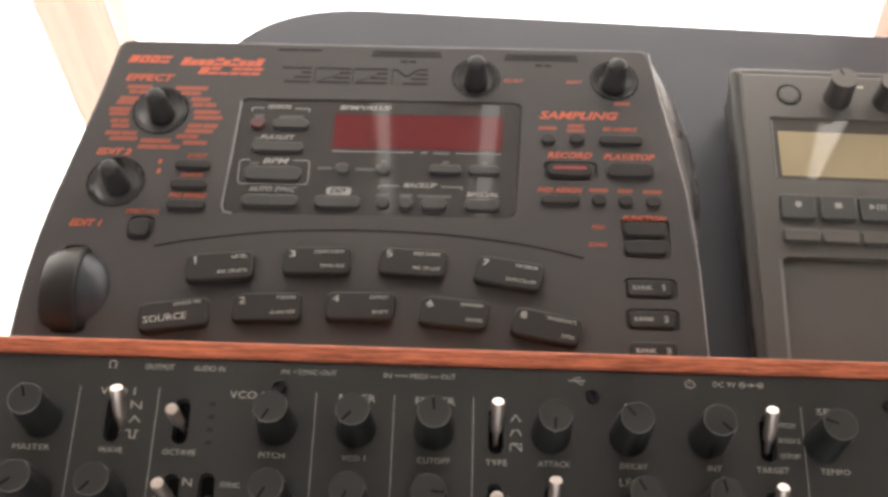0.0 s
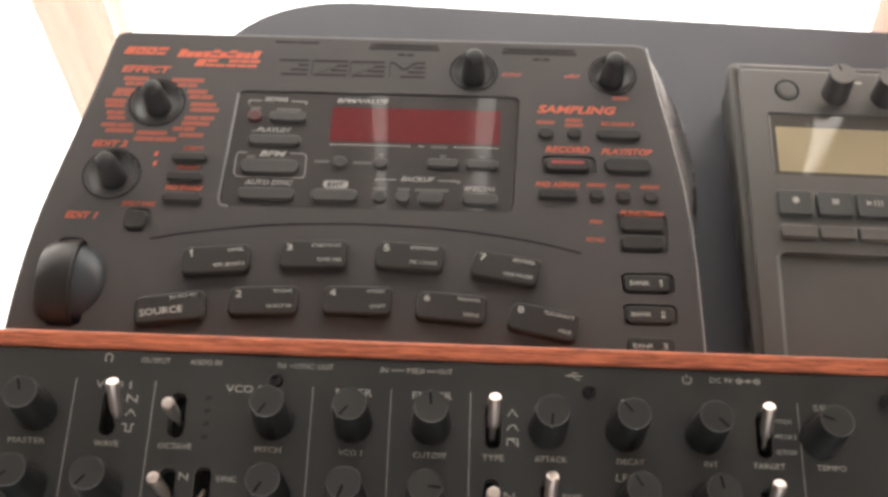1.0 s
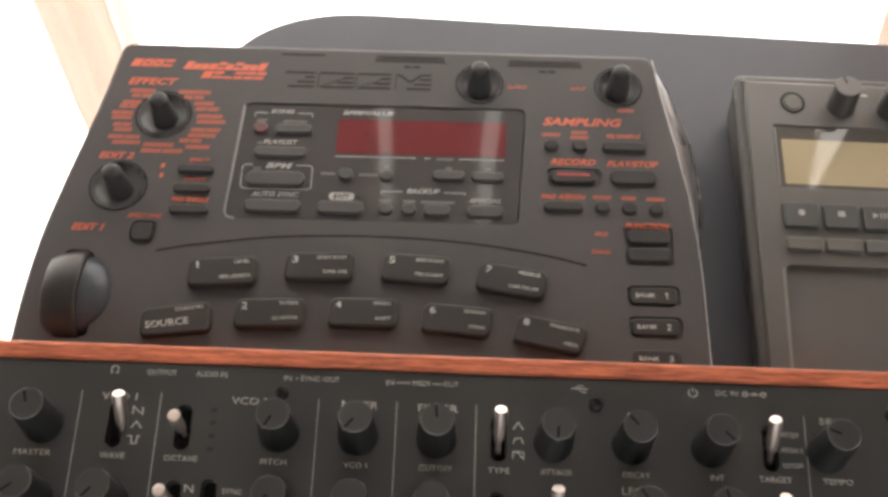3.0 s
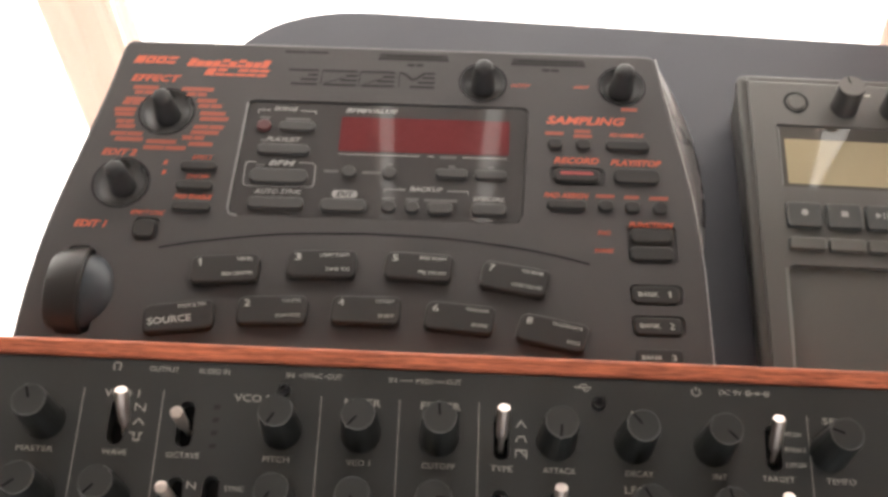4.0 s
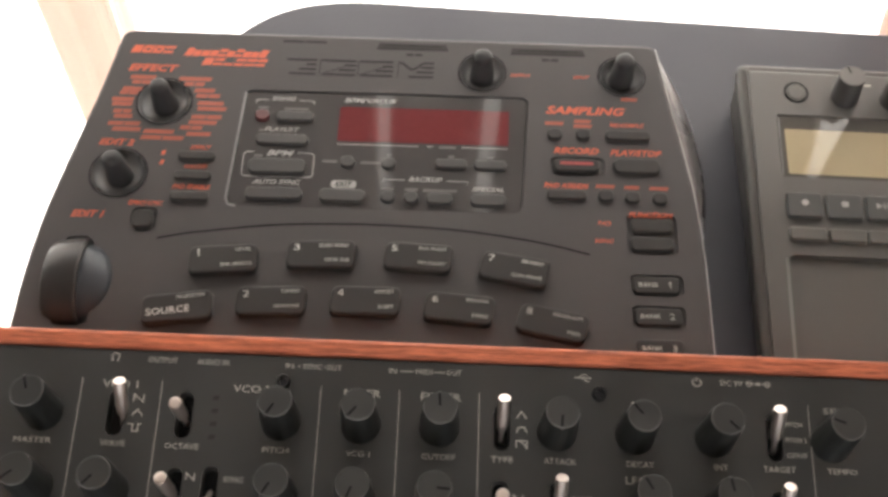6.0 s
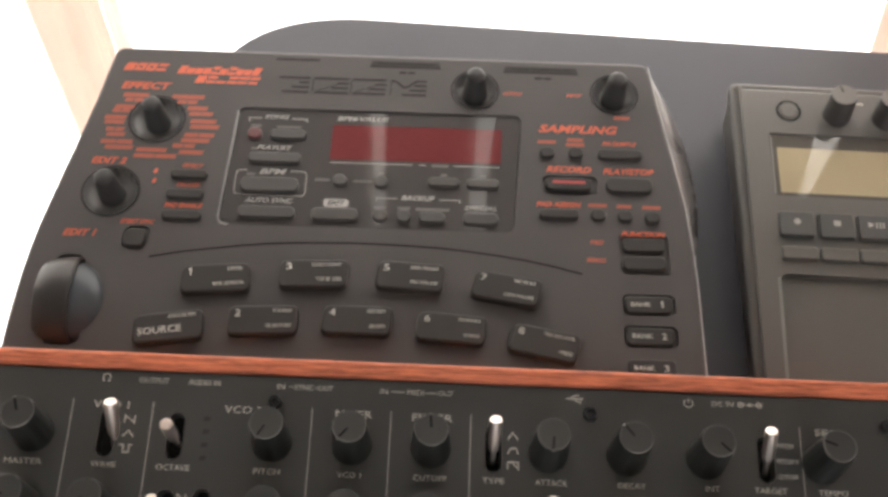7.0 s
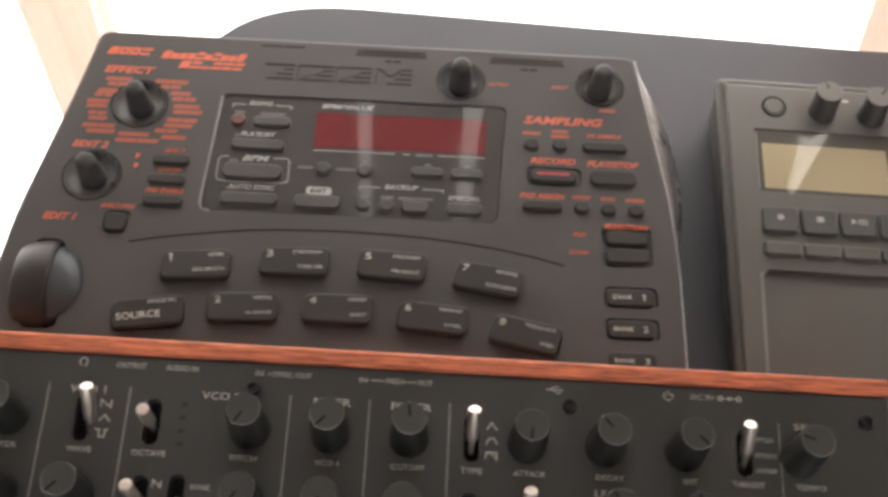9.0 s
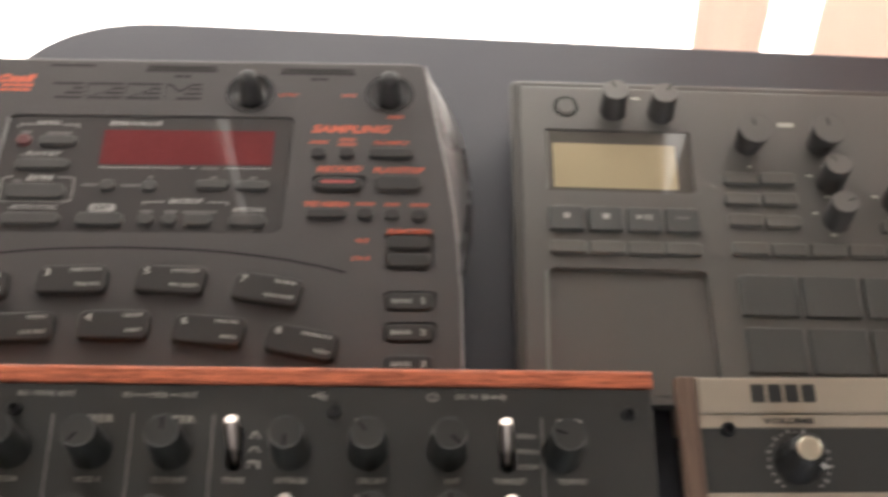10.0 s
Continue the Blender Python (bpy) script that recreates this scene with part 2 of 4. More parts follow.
def soften(pts, r, seg=5):
    """Round the corners of a polygon (r: one radius, or one for each corner)."""
    out, n = [], len(pts)
    for i, p in enumerate(pts):
        rad = r[i] if isinstance(r, (list, tuple)) else r
        p = Vector(p)
        a, b = Vector(pts[i - 1]) - p, Vector(pts[(i + 1) % n]) - p
        k = min(rad, a.length * 0.49, b.length * 0.49)
        if k < 0.05:
            out.append(tuple(p))
            continue
        s, e = p + a.normalized() * k, p + b.normalized() * k
        for j in range(seg + 1):
            t = j / seg
            out.append(tuple(s * (1 - t) ** 2 + p * 2 * t * (1 - t) + e * t * t))
    return out


def inset(pts, d):
    n, out = len(pts), []
    for i in range(n):
        p, a, b = Vector(pts[i]), Vector(pts[i - 1]), Vector(pts[(i + 1) % n])
        e1, e2 = (p - a), (b - p)
        e1 = e1.normalized() if e1.length > 1e-9 else e2.normalized()
        e2 = e2.normalized() if e2.length > 1e-9 else e1
        nn = Vector((-e1.y - e2.y, e1.x + e2.x))
        nn = nn.normalized() if nn.length > 1e-9 else Vector((-e1.y, e1.x))
        c = max(0.5, nn.dot(Vector((-e1.y, e1.x))))
        out.append(tuple(p + nn * d / c))
    return out


def ring(bm, pts, z):
    """z: a number, or a function of x, y."""
    return [bm.verts.new((x / 1000, y / 1000, (z(x, y) if callable(z) else z) / 1000)) for x, y in pts]


def skin(bm, a, b):
    n = len(a)
    for i in range(n):
        bm.faces.new((a[i], a[(i + 1) % n], b[(i + 1) % n], b[i]))


def prism(pts, z0, z1, bevel=0.0, bm=None, steps=2):
    """A slab with a rounded upper edge."""
    bm = bm or bmesh.new()
    base = ring(bm, pts, z0)
    bm.faces.new(base[::-1])
    last = base
    if bevel:
        for k in range(steps + 1):
            a = math.pi / 2 * k / steps
            zz = z1 - bevel + bevel * math.sin(a)
            now = ring(bm, inset(pts, bevel * (1 - math.cos(a))), zz)
            skin(bm, last, now)
            last = now
    else:
        now = ring(bm, pts, z1)
        skin(bm, last, now)
        last = now
    bm.faces.new(last)
    return bm


def deck(pts, zbottom, bevel, holes, drop=0.0, steps=3):
    """A housing whose top lies at z = 0, with pockets sunk into it. holes: (outline, depth and, where it is wide, the width of the sloping wall)."""
    bm = bmesh.new()
    base = ring(bm, inset(pts, drop), zbottom)
    bm.faces.new(base[::-1])
    last = base
    for k in range(steps + 1):
        a = math.pi / 2 * k / steps
        now = ring(bm, inset(pts, bevel * (1 - math.cos(a))), -bevel + bevel * math.sin(a))
        skin(bm, last, now)
        last = now
    edges, loops = [], [ring(bm, h[0], 0.0) for h in holes]
    for loop in [last] + loops:
        for i in range(len(loop)):
            e = bm.edges.get((loop[i], loop[(i + 1) % len(loop)]))
            edges.append(e or bm.edges.new((loop[i], loop[(i + 1) % len(loop)])))
    bmesh.ops.triangle_fill(bm, use_beauty=True, use_dissolve=False, edges=edges)
    for (h, depth, *slope), loop in zip(holes, loops):
        low = ring(bm, inset(h, slope[0] if slope else 0.25), -depth)
        skin(bm, loop, low)
        bm.faces.new(low)
    return bm


def lathe(profile, seg=32, bm=None, flute=0, amount=0.0, cx=0.0, cy=0.0):
    """profile: (radius, z) from the bottom upwards; the last ring is closed."""
    bm = bm or bmesh.new()
    last = None
    for r, z in profile:
        now = []
        for k in range(seg):
            a = 2 * math.pi * k / seg
            rr = r * (1 + (amount * math.cos(flute * a) if flute else 0))
            now.append(bm.verts.new(((cx + rr * math.cos(a)) / 1000, (cy + rr * math.sin(a)) / 1000, z / 1000)))
        if last:
            skin(bm, last, now)
        last = now
    bm.faces.new(last)
    return bm


def bar(x0, y0, x1, y1, width, z0=0.0, z1=0.12, bm=None):
    """A printed stroke from one point to another."""
    bm = bm or bmesh.new()
    a, b = Vector((x0, y0)), Vector((x1, y1))
    d = (b - a).normalized()
    s = Vector((-d.y, d.x)) * width / 2
    return prism([tuple(a - s), tuple(b - s), tuple(b + s), tuple(a + s)], z0, z1, bm=bm)


def strokes(points, width, bm=None, z1=0.12):
    """A printed line through several points, as one strip."""
    bm = bm or bmesh.new()
    n = len(points)
    rails = ([], [], [], [])
    for i, p in enumerate(points):
        p = Vector(p)
        d1 = (p - Vector(points[i - 1])).normalized() if i else (Vector(points[1]) - p).normalized()
        d2 = (Vector(points[i + 1]) - p).normalized() if i < n - 1 else d1
        d = d1 + d2
        d = d.normalized() if d.length > 1e-6 else d1
        side = Vector((-d.y, d.x))
        side *= width / 2 / max(0.35, abs(side.dot(Vector((-d1.y, d1.x)))))
        for rail, q, z in zip(rails, (p - side, p + side, p + side, p - side), (0.0, 0.0, z1, z1)):
            rail.append(bm.verts.new((q.x / 1000, q.y / 1000, z / 1000)))
    for i in range(n - 1):
        for a, b in ((0, 1), (1, 2), (2, 3), (3, 0)):
            bm.faces.new((rails[a][i], rails[a][i + 1], rails[b][i + 1], rails[b][i]))
    for i in (0, n - 1):
        bm.faces.new([r[i] for r in rails])
    return bm


def text_mesh(words, width, height, slant=0.0, bold=0.0, spread=1.0):
    """Letters centred on the origin, fitted to a width and a height in millimetres."""
    cu = bpy.data.curves.new("letters", "FONT")
    cu.body = words
    cu.align_x, cu.align_y = "CENTER", "CENTER"
    cu.size, cu.shear, cu.offset, cu.space_character = 1.0, slant, bold, spread
    cu.resolution_u = 2
    cu.extrude = 0.01
    tmp = new("letters", cu)
    me = bpy.data.meshes.new_from_object(tmp.evaluated_get(bpy.context.evaluated_depsgraph_get()))
    bpy.data.objects.remove(tmp)
    bpy.data.curves.remove(cu)
    bm = bmesh.new()
    bm.from_mesh(me)
    bpy.data.meshes.remove(me)
    xs, ys = [v.co.x for v in bm.verts], [v.co.y for v in bm.verts]
    cx, cy = (min(xs) + max(xs)) / 2, (min(ys) + max(ys)) / 2
    sx, sy = width / (max(xs) - min(xs)) / 1000, height / (max(ys) - min(ys)) / 1000
    for v in bm.verts:
        v.co = ((v.co.x - cx) * sx, (v.co.y - cy) * sy, 0.00006 + v.co.z * 0.006)
    return bm


def lettering(words, x, y, width, height, mat, parent, z=0.0, slant=0.0, bold=0.0, rz=0.0):
    return part("lettering", text_mesh(words, width, height, slant, bold), mat, parent, at=(x, y, z), rz=rz)


def blurred(x, y, width, height, mat, parent, z=0.0, rz=0.0, words=1, slant=0.25, space=0.6):
    """Writing too small to read: plain bars."""
    bm = bmesh.new()
    gap = height * space
    w = (width - gap * (words - 1)) / words
    for k in range(words):
        x0 = -width / 2 + k * (w + gap)
        s = slant * height
        prism([(x0 - s / 2, -height / 2), (x0 + w - s / 2, -height / 2), (x0 + w + s / 2, height / 2), (x0 + s / 2, height / 2)], 0.03, 0.12, bm=bm)
    return part("print_bar", bm, mat, parent, at=(x, y, z), rz=rz)


# ---- the room ----
TABLE_Z = 0.74


def box(name, lo, hi, mat, label, category):
    bm = bmesh.new()
    bmesh.ops.create_cube(bm, size=1.0, matrix=Matrix.Translation([(a + b) / 2 for a, b in zip(lo, hi)]) @ Matrix.Diagonal([b - a for a, b in zip(lo, hi)] + [1]))
    ob = part(name, bm, mat)
    return tagged(ob, label, category, kind="structure")


box("floor", (-2.2, -2.6, -0.1), (2.6, 0.9, 0.0), FLOOR_WOOD, "pale wooden floor of the room", "floor")
box("ceiling", (-2.2, -2.6, 2.5), (2.6, 0.9, 2.6), WALL_WHITE, "plain white painted ceiling", "ceiling")
box("wall_west", (-2.3, -2.6, 0.0), (-2.2, 0.75, 2.5), WALL_WHITE, "plain white painted side wall", "wall")
box("wall_east", (2.6, -2.6, 0.0), (2.7, 0.75, 2.5), WALL_WHITE, "plain white painted side wall", "wall")
# unseen wall; its opening is added for the fill lamp
sw = bmesh.new()
for lo, hi in (((-2.3, -2.75, 0.0), (-0.8, -2.6, 2.5)), ((1.2, -2.75, 0.0), (2.7, -2.6, 2.5)), ((-0.8, -2.75, 0.0), (1.2, -2.6, 0.9)), ((-0.8, -2.75, 2.2), (1.2, -2.6, 2.5))):
    bmesh.ops.create_cube(sw, size=1.0, matrix=Matrix.Translation([(a + b) / 2 for a, b in zip(lo, hi)]) @ Matrix.Diagonal([b - a for a, b in zip(lo, hi)] + [1]))
tagged(part("wall_south", sw, WALL_WHITE), "plain white wall with an opening added for the fill light", "wall", kind="structure")

WIN_X0, WIN_X1, WIN_Z0, WIN_Z1 = -1.2, 1.7, 0.03, 2.3
wn_bm = bmesh.new()
for lo, hi in (((-2.3, 0.75, 0.0), (WIN_X0, 0.9, 2.5)), ((WIN_X1, 0.75, 0.0), (2.7, 0.9, 2.5)),
               ((WIN_X0, 0.75, 0.0), (WIN_X1, 0.9, WIN_Z0)), ((WIN_X0, 0.75, WIN_Z1), (WIN_X1, 0.9, 2.5))):
    bmesh.ops.create_cube(wn_bm, size=1.0, matrix=Matrix.Translation([(a + b) / 2 for a, b in zip(lo, hi)]) @ Matrix.Diagonal([b - a for a, b in zip(lo, hi)] + [1]))
tagged(part("wall_north", wn_bm, WALL_WHITE), "white wall with a tall bright window behind the table", "wall", kind="structure")

bk = bmesh.new()
bk.faces.new([bk.verts.new(v) for v in ((-1.9, 1.3, -0.4), (2.4, 1.3, -0.4), (2.4, 1.3, 2.7), (-1.9, 1.3, 2.7))])
tagged(part("backdrop", bk, OUTSIDE), "overexposed daylight outside the window", "backdrop", kind="structure")

# table: dark slab with a rounded far corner
TABLE_TURN = -2.5
table = thing("table", pose(-0.116, 0.4642, TABLE_Z, 0, 0, TABLE_TURN), "dark slate-grey laminate table with a rounded corner", "table")
top_pts = soften([(-15.5, -620), (1150, -620), (1150, 0), (-15.5, 0)], [60, 60, 96, 92], seg=14)
part("tabletop", prism(top_pts, -26, 0, 2.5, steps=4), TABLE_GREY, table, smooth=True)
leg_bm = prism(rounded(45, 45, 6), -737, -26, 0.0)
leg = part("leg", leg_bm, GLOSS_BLACK, table, "dark square steel leg", at=(30, -60, 0))
for lx, ly in ((1070, -60), (30, -560), (1070, -560)):
    twin(leg, table, (lx, ly, 0))


def below(oz, tilt, lift=3.0):
    """Local height of the table under a tilted housing."""
    s, c = math.sin(radians(tilt)), math.cos(radians(tilt))
    return lambda x, y: ((TABLE_Z - oz) * 1000 + lift - y * s) / c


def feet(parent, oz, tilt, places, mat):
    low, high = below(oz, tilt, 0.0), below(oz, tilt, 4.0)
    for x, y in places:
        bm = bmesh.new()
        a, b = ring(bm, circle(7, 16, x, y), low), ring(bm, circle(7.5, 16, x, y), high)
        bm.faces.new(a[::-1]); skin(bm, a, b); bm.faces.new(b)
        part("rubber_foot", bm, mat, parent)


# ---- sampler ----
ST_T, ST_O = 5.5, (-0.0209, 0.3012, 0.7792)
sampler = thing("sampler", pose(*ST_O, ST_T), "charcoal plastic desktop sampler with orange lettering and rubber pads", "sampler")
ST_OUT = soften([(-168, -88), (145.3, -88), (145.4, -37), (142.5, 2.3), (138, 31), (133, 61.5), (129.6, 86.5), (-143, 87), (-149, 50), (-157, 13), (-164, -21.6), (-167.4, -54)],
                [5, 5, 18, 14, 14, 12, 6, 6, 14, 14, 14, 14], seg=4)
DISH = {"effect": (-116.3, 42.6, 13.4), "edit": (-132.2, 1.0, 13.4), "output": (40.6, 66.1, 11.6), "input": (110.9, 66.2, 11.6)}
LCD = soften([(-80, -14.8), (59.8, -14.8), (64.0, 51.5), (-77.0, 51.5)], 5, seg=5)
BANKS = [(120.9, -50.2), (120.8, -65.8), (120.7, -81.2)]
holes = [(LCD, 1.6)] + [(circle(r, 40, x, y), 4.2) for x, y, r in DISH.values()]
holes += [(rounded(24.5, 10.6, 3, 4, x + 0.3, y), 1.5) for x, y in BANKS[:2]]
holes += [(rounded(23.5, 21.5, 3, 4, 120.6, -24.2), 1.5), (rounded(26.5, 10.4, 3, 4, 87, 12.2), 1.5)]
holes += [(rounded(12.6, 12.2, 3.6, 4, -116.4, -23.6), 1.0)]
holes += [(soften([(-137.5, -33.5), (-151.5, -33.5), (-150.5, -78), (-133.5, -78)][::-1], 5, seg=4), 6.0)]
st_low = below(ST_O[2], ST_T, 3.0)
part("housing", deck(ST_OUT, st_low, 2.2, holes, drop=1.5), SAMPLER_GREY, sampler, smooth=True)
feet(sampler, ST_O[2], ST_T, ((-140, 70), (120, 70), (-145, -70), (125, -70)), KNOB_BLACK)

# swollen flank on the right side
fl = bmesh.new()
prev = None
for k in range(19):
    u = k / 18
    y = 84.5 - 112 * u
    swell = 15.0 * math.sin(math.pi * min(1, u ** 0.72)) ** 0.6
    edge = np.interp(y, [-37, 2.3, 31, 61.5, 86], [145.4, 142.5, 138, 133, 129.6])
    now = [fl.verts.new(((edge - 3 + dx) / 1000, y / 1000, z / 1000)) for dx, z in
           ((0, -2.0), (2.7 + swell * 0.16, -3.6), (2.8 + swell * 0.42, -7), (2.8 + swell * 0.72, -12), (2.8 + swell * 0.94, -18), (2.8 + swell, -24), (2.8 + swell * 0.9, -33), (0, -37))]
    if prev:
        for i in range(7):
            fl.faces.new((prev[i], prev[i + 1], now[i + 1], now[i]))
        fl.faces.new((prev[7], prev[0], now[0], now[7]))
    else:
        fl.faces.new(now)
    prev = now
fl.faces.new(prev[::-1])
part("side_swell", fl, FLANK_SLATE, sampler, "smooth swollen side of the housing", smooth=True)

# window highlight along the right edge, painted as a thin pale strip
part("worn_edge", strokes([(129.4, 84), (132.6, 61.5), (137.6, 31), (142.0, 2.3), (144.0, -22), (144.7, -40), (144.75, -86)], 0.5, None, 0.05), EDGE_HIGHLIGHT, sampler, "pale strip painted as the highlight on the housing edge", at=(0, 0, -0.25))

# display window with its red filter
lcd_floor = part("display_window", prism(inset(LCD, 0.5), -1.65, -0.95, 0.2), WINDOW_TINT, sampler, "smoked plastic display window", smooth=False)
part("display_filter", prism(soften([(-29.8, 23.2), (53.6, 23.2), (54.2, 43.2), (-29.4, 43.2)], 0.8, 2), -0.95, -0.80), RED_GLASS, lcd_floor, "dark red unlit display filter")
rim = bmesh.new()
strip = [(-76.6, 49.5), (-79.9, -11), (-78.6, -14.2), (-75, -15)]
strokes(strip, 1.1, rim, 0.18)
part("window_bevel", rim, CLEAR_EDGE, sampler, "pale bevel of the display window")


def st_button(x, y, w, d, h=2.2, z=0.0, r=None, rz=0.0, mat=None, label=""):
    pts = rounded(w, d, min(r if r else d * 0.42, d * 0.48), 5)
    return part("button", prism(pts, z - 0.8, z + h, 0.8, steps=3), mat or SAMPLER_KEY, sampler, label, at=(x, y, 0), rz=rz, smooth=True)


for x, y, w, d in ((-96.1, 10.9, 17.5, 4.6), (-96.8, 0.0, 17.5, 4.8), (-96.8, -11.5, 18.5, 4.8), (111.9, 29.6, 21.5, 5.2),
                   (81.2, -4.6, 19, 5.0), (86.3, 12.0, 22, 7.0), (115.4, 12.2, 22.5, 8.0)):
    st_button(x, y, w, d)
for x, y in ((76.2, 29.6), (90.2, 29.8), (99.8, -4.5), (112.5, -4.9), (125.5, -5.1)):
    st_button(x, y, 7.2, 6.0, r=2.6)
st_button(-116.9, -24.0, 10.0, 9.6, 2.6, -0.6, r=3.2)
W = -0.95
for x, y, w, d in ((-51.0, 36.0, 18, 5.4), (-56.4, 22.4, 25.5, 5.6), (-57.4, 7.2, 28, 8.0), (-57.5, -7.9, 27, 6.4), (26.0, 11.4, 15.5, 5.0),
                   (44.9, 11.2, 15.8, 5.2), (-25.2, -7.9, 22, 6.8), (20.8, -8.2, 12.6, 6.0), (44.0, -8.2, 17, 6.4)):
    st_button(x, y, w, d, 2.0, W, mat=WINDOW_KEY)
for x, y in ((-23.8, 10.8), (-4.1, 10.6), (-3.7, -7.9), (7.4, -7.9), (-67.3, 36.2)):
    st_button(x, y, 7.0, 6.4, 2.0, W, r=3.0, mat=DARK_RED if x < -60 else WINDOW_KEY, label="small dark red button" if x < -60 else "")
for x, y in BANKS:
    st_button(x, y, 21.5, 8.6, 2.0, -1.2, r=2.6)
st_button(120.8, -19.4, 20, 7.2, 2.0, -1.2, r=2.6)
st_button(120.4, -29.0, 20, 7.2, 2.0, -1.2, r=2.6)
part("record_light", prism(rounded(16, 1.5, 0.6), 2.15, 2.35, 0), RED_DULL, sampler, "dull red light strip in the record button", at=(86.3, 12.6, 0))


def st_pad(x, y, rz, number, upper, lower):
    pts = soften([(-16.2, -7.0), (15.2, -7.6), (16.2, 6.8), (-14.9, 6.9)], 4.0, 5)
    pad = part("pad", prism(pts, -0.5, 4.0, 1.2, steps=3), SAMPLER_KEY, sampler, "black rubber trigger pad", at=(x, y + 0.9, 0), rz=rz, smooth=True)
    if number == "1":
        part("lettering", strokes([(-0.75, 0.9), (0.1, 1.6), (0.1, -1.7)], 0.6), WHITE_PRINT, pad, at=(-11.0, 3.2, 4.0))
    elif number:
        lettering(number, -11.0, 3.2, 2.7, 3.3, WHITE_PRINT, pad, z=4.0, bold=0.0)
    for words, yy in ((upper, 4.0), (lower, -3.3)):
        if words:
            ww = min(len(words) * 1.4, 13.6)
            lettering(words, 12.8 - ww / 2, yy, ww, 1.6, WHITE_PRINT, pad, z=4.0)
    return pad


PADS = ((-76.6, -45.4, 5.0, "1", "LEVEL", "BAR LENGTH"), (-32.4, -41.6, 2.0, "3", "START POINT", "TIME SIG"), (11.9, -41.5, -2.5, "5", "END POINT", "PRE COUNT"),
        (55.9, -46.2, -8.5, "7", "REVERSE", "CLICK VOLUME"), (-53.1, -65.4, 3.0, "2", "TUNING", "QUANTIZE"), (-11.1, -64.1, 0.5, "4", "OFFSET", "SHIFT"),
        (31.1, -66.5, -4.0, "6", "PANNING", "SWING"), (72.7, -72.4, -11.0, "8", "TRIGGER/GATE", "MIDI"))
for p in PADS:
    st_pad(*p)
src = st_pad(-94.5, -69.9, 8.5, "", "", "")
lettering("SOURCE", -3.7, -1.6, 19.0, 3.3, WHITE_PRINT, src, z=4.0, bold=0.008)
lettering("SOURCE MIX", 6.5, 4.4, 12.5, 1.6, WHITE_PRINT, src, z=4.0)

# arc groove over the pads, its shade drawn as a dark strip
GROOVE = [(-109, -33.3), (-95, -30.2), (-80.6, -28.0), (-67, -26.0), (-54.5, -24.6), (-41, -23.7), (-28.1, -23.3), (-15, -23.0), (-1.6, -23.2), (12, -23.6), (25, -24.3), (38, -25.5), (51.5, -27.2), (65, -29.3), (78, -32), (91, -35.4)]
part("groove_shade_arc", strokes(GROOVE, 0.95, None, 0.06), SLOT_BLACK, sampler, "dark strip drawn for the groove's shade")


def st_knob(x, y, r):
    part("dish", lathe([(r, 0.06), (r - 0.5, 0.1), (r - 0.9, -0.5), (r - 1.8, -2.2), (r - 3.2, -3.4), (r * 0.6, -3.95), (r * 0.42, -4.0)], 48), DISH_SHEEN, sampler, "knob recess with grey reflections put into its colour", at=(x, y, 0), smooth=True)
    part("dish_rim", strokes(circle(r + 0.1, 48) + circle(r + 0.1, 48)[:1], 0.9, None, 0.1), SLOT_BLACK, sampler, "dark rim of the knob recess", at=(x, y, 0))
    kn = part("knob", lathe([(6.3, -4.0), (6.0, 0), (5.3, 6.5), (4.9, 10.2), (4.75, 12.0), (4.3, 13.4), (3.4, 14.4), (2.1, 15.0), (0.8, 15.2)], 40), SAMPLER_KNOB, sampler, "tall rounded black knob", at=(x, y, 0), smooth=True)
    part("pointer", bar(0, 4.6, 0, 5.6, 0.8, 0.0, 0.3), DIM_PRINT, kn, at=(0, 0, 8.5))


for x, y, r in DISH.values():
    st_knob(x, y, r)

# thumb dial: a slate ball with a black ridge, sunk into its slot
ball = bmesh.new()
bmesh.ops.create_uvsphere(ball, u_segments=40, v_segments=24, radius=0.0178, matrix=Matrix.Translation((0, 0, -0.0045)) @ Matrix.Diagonal((0.86, 1.08, 0.72, 1)))
dial = part("thumb_dial", ball, SLATE, sampler, "slate-grey ball dial with a black ridge", at=(-140.5, -55.5, 0), smooth=True)
ridge = bmesh.new()
last = None
for k in range(25):
    a = math.pi * k / 24
    yy, zz = -20.6 * math.cos(a), 14.6 * math.sin(a) - 4.5
    now = [ridge.verts.new((dx / 1000, yy * f / 1000, ((zz + 4.5) * f - 4.5) / 1000)) for dx, f in ((-15.0, 0.78), (-14.2, 0.90), (-11.0, 1.0), (-5, 1.06), (1.0, 1.07), (1.9, 1.02), (1.9, 0.86))]
    if last:
        for i in range(6):
            ridge.faces.new((last[i], last[i + 1], now[i + 1], now[i]))
    last = now
part("ridge", ridge, BAND_BROWN, dial, "black grip band of the dial", smooth=True)

# embossed maker's mark: blocks of slats, and the vents behind it
SLATS = ((-50.6, ((-7.5, 7.5), (2.4, 7.4), (-1.2, 7.3), (-6.0, 7.2))), (-32.2, ((-8.6, 9.0), (3.4, 9.0), (0.4, 8.7), (-8.0, 8.6))),
         (-13.0, ((-8.4, 8.6), (3.2, 8.6), (0.0, 8.4), (-8.0, 8.3))), (7.2, ((3.6, 8.8), (2.6, 8.8), (0.2, 8.7), (-3.6, 8.6))))
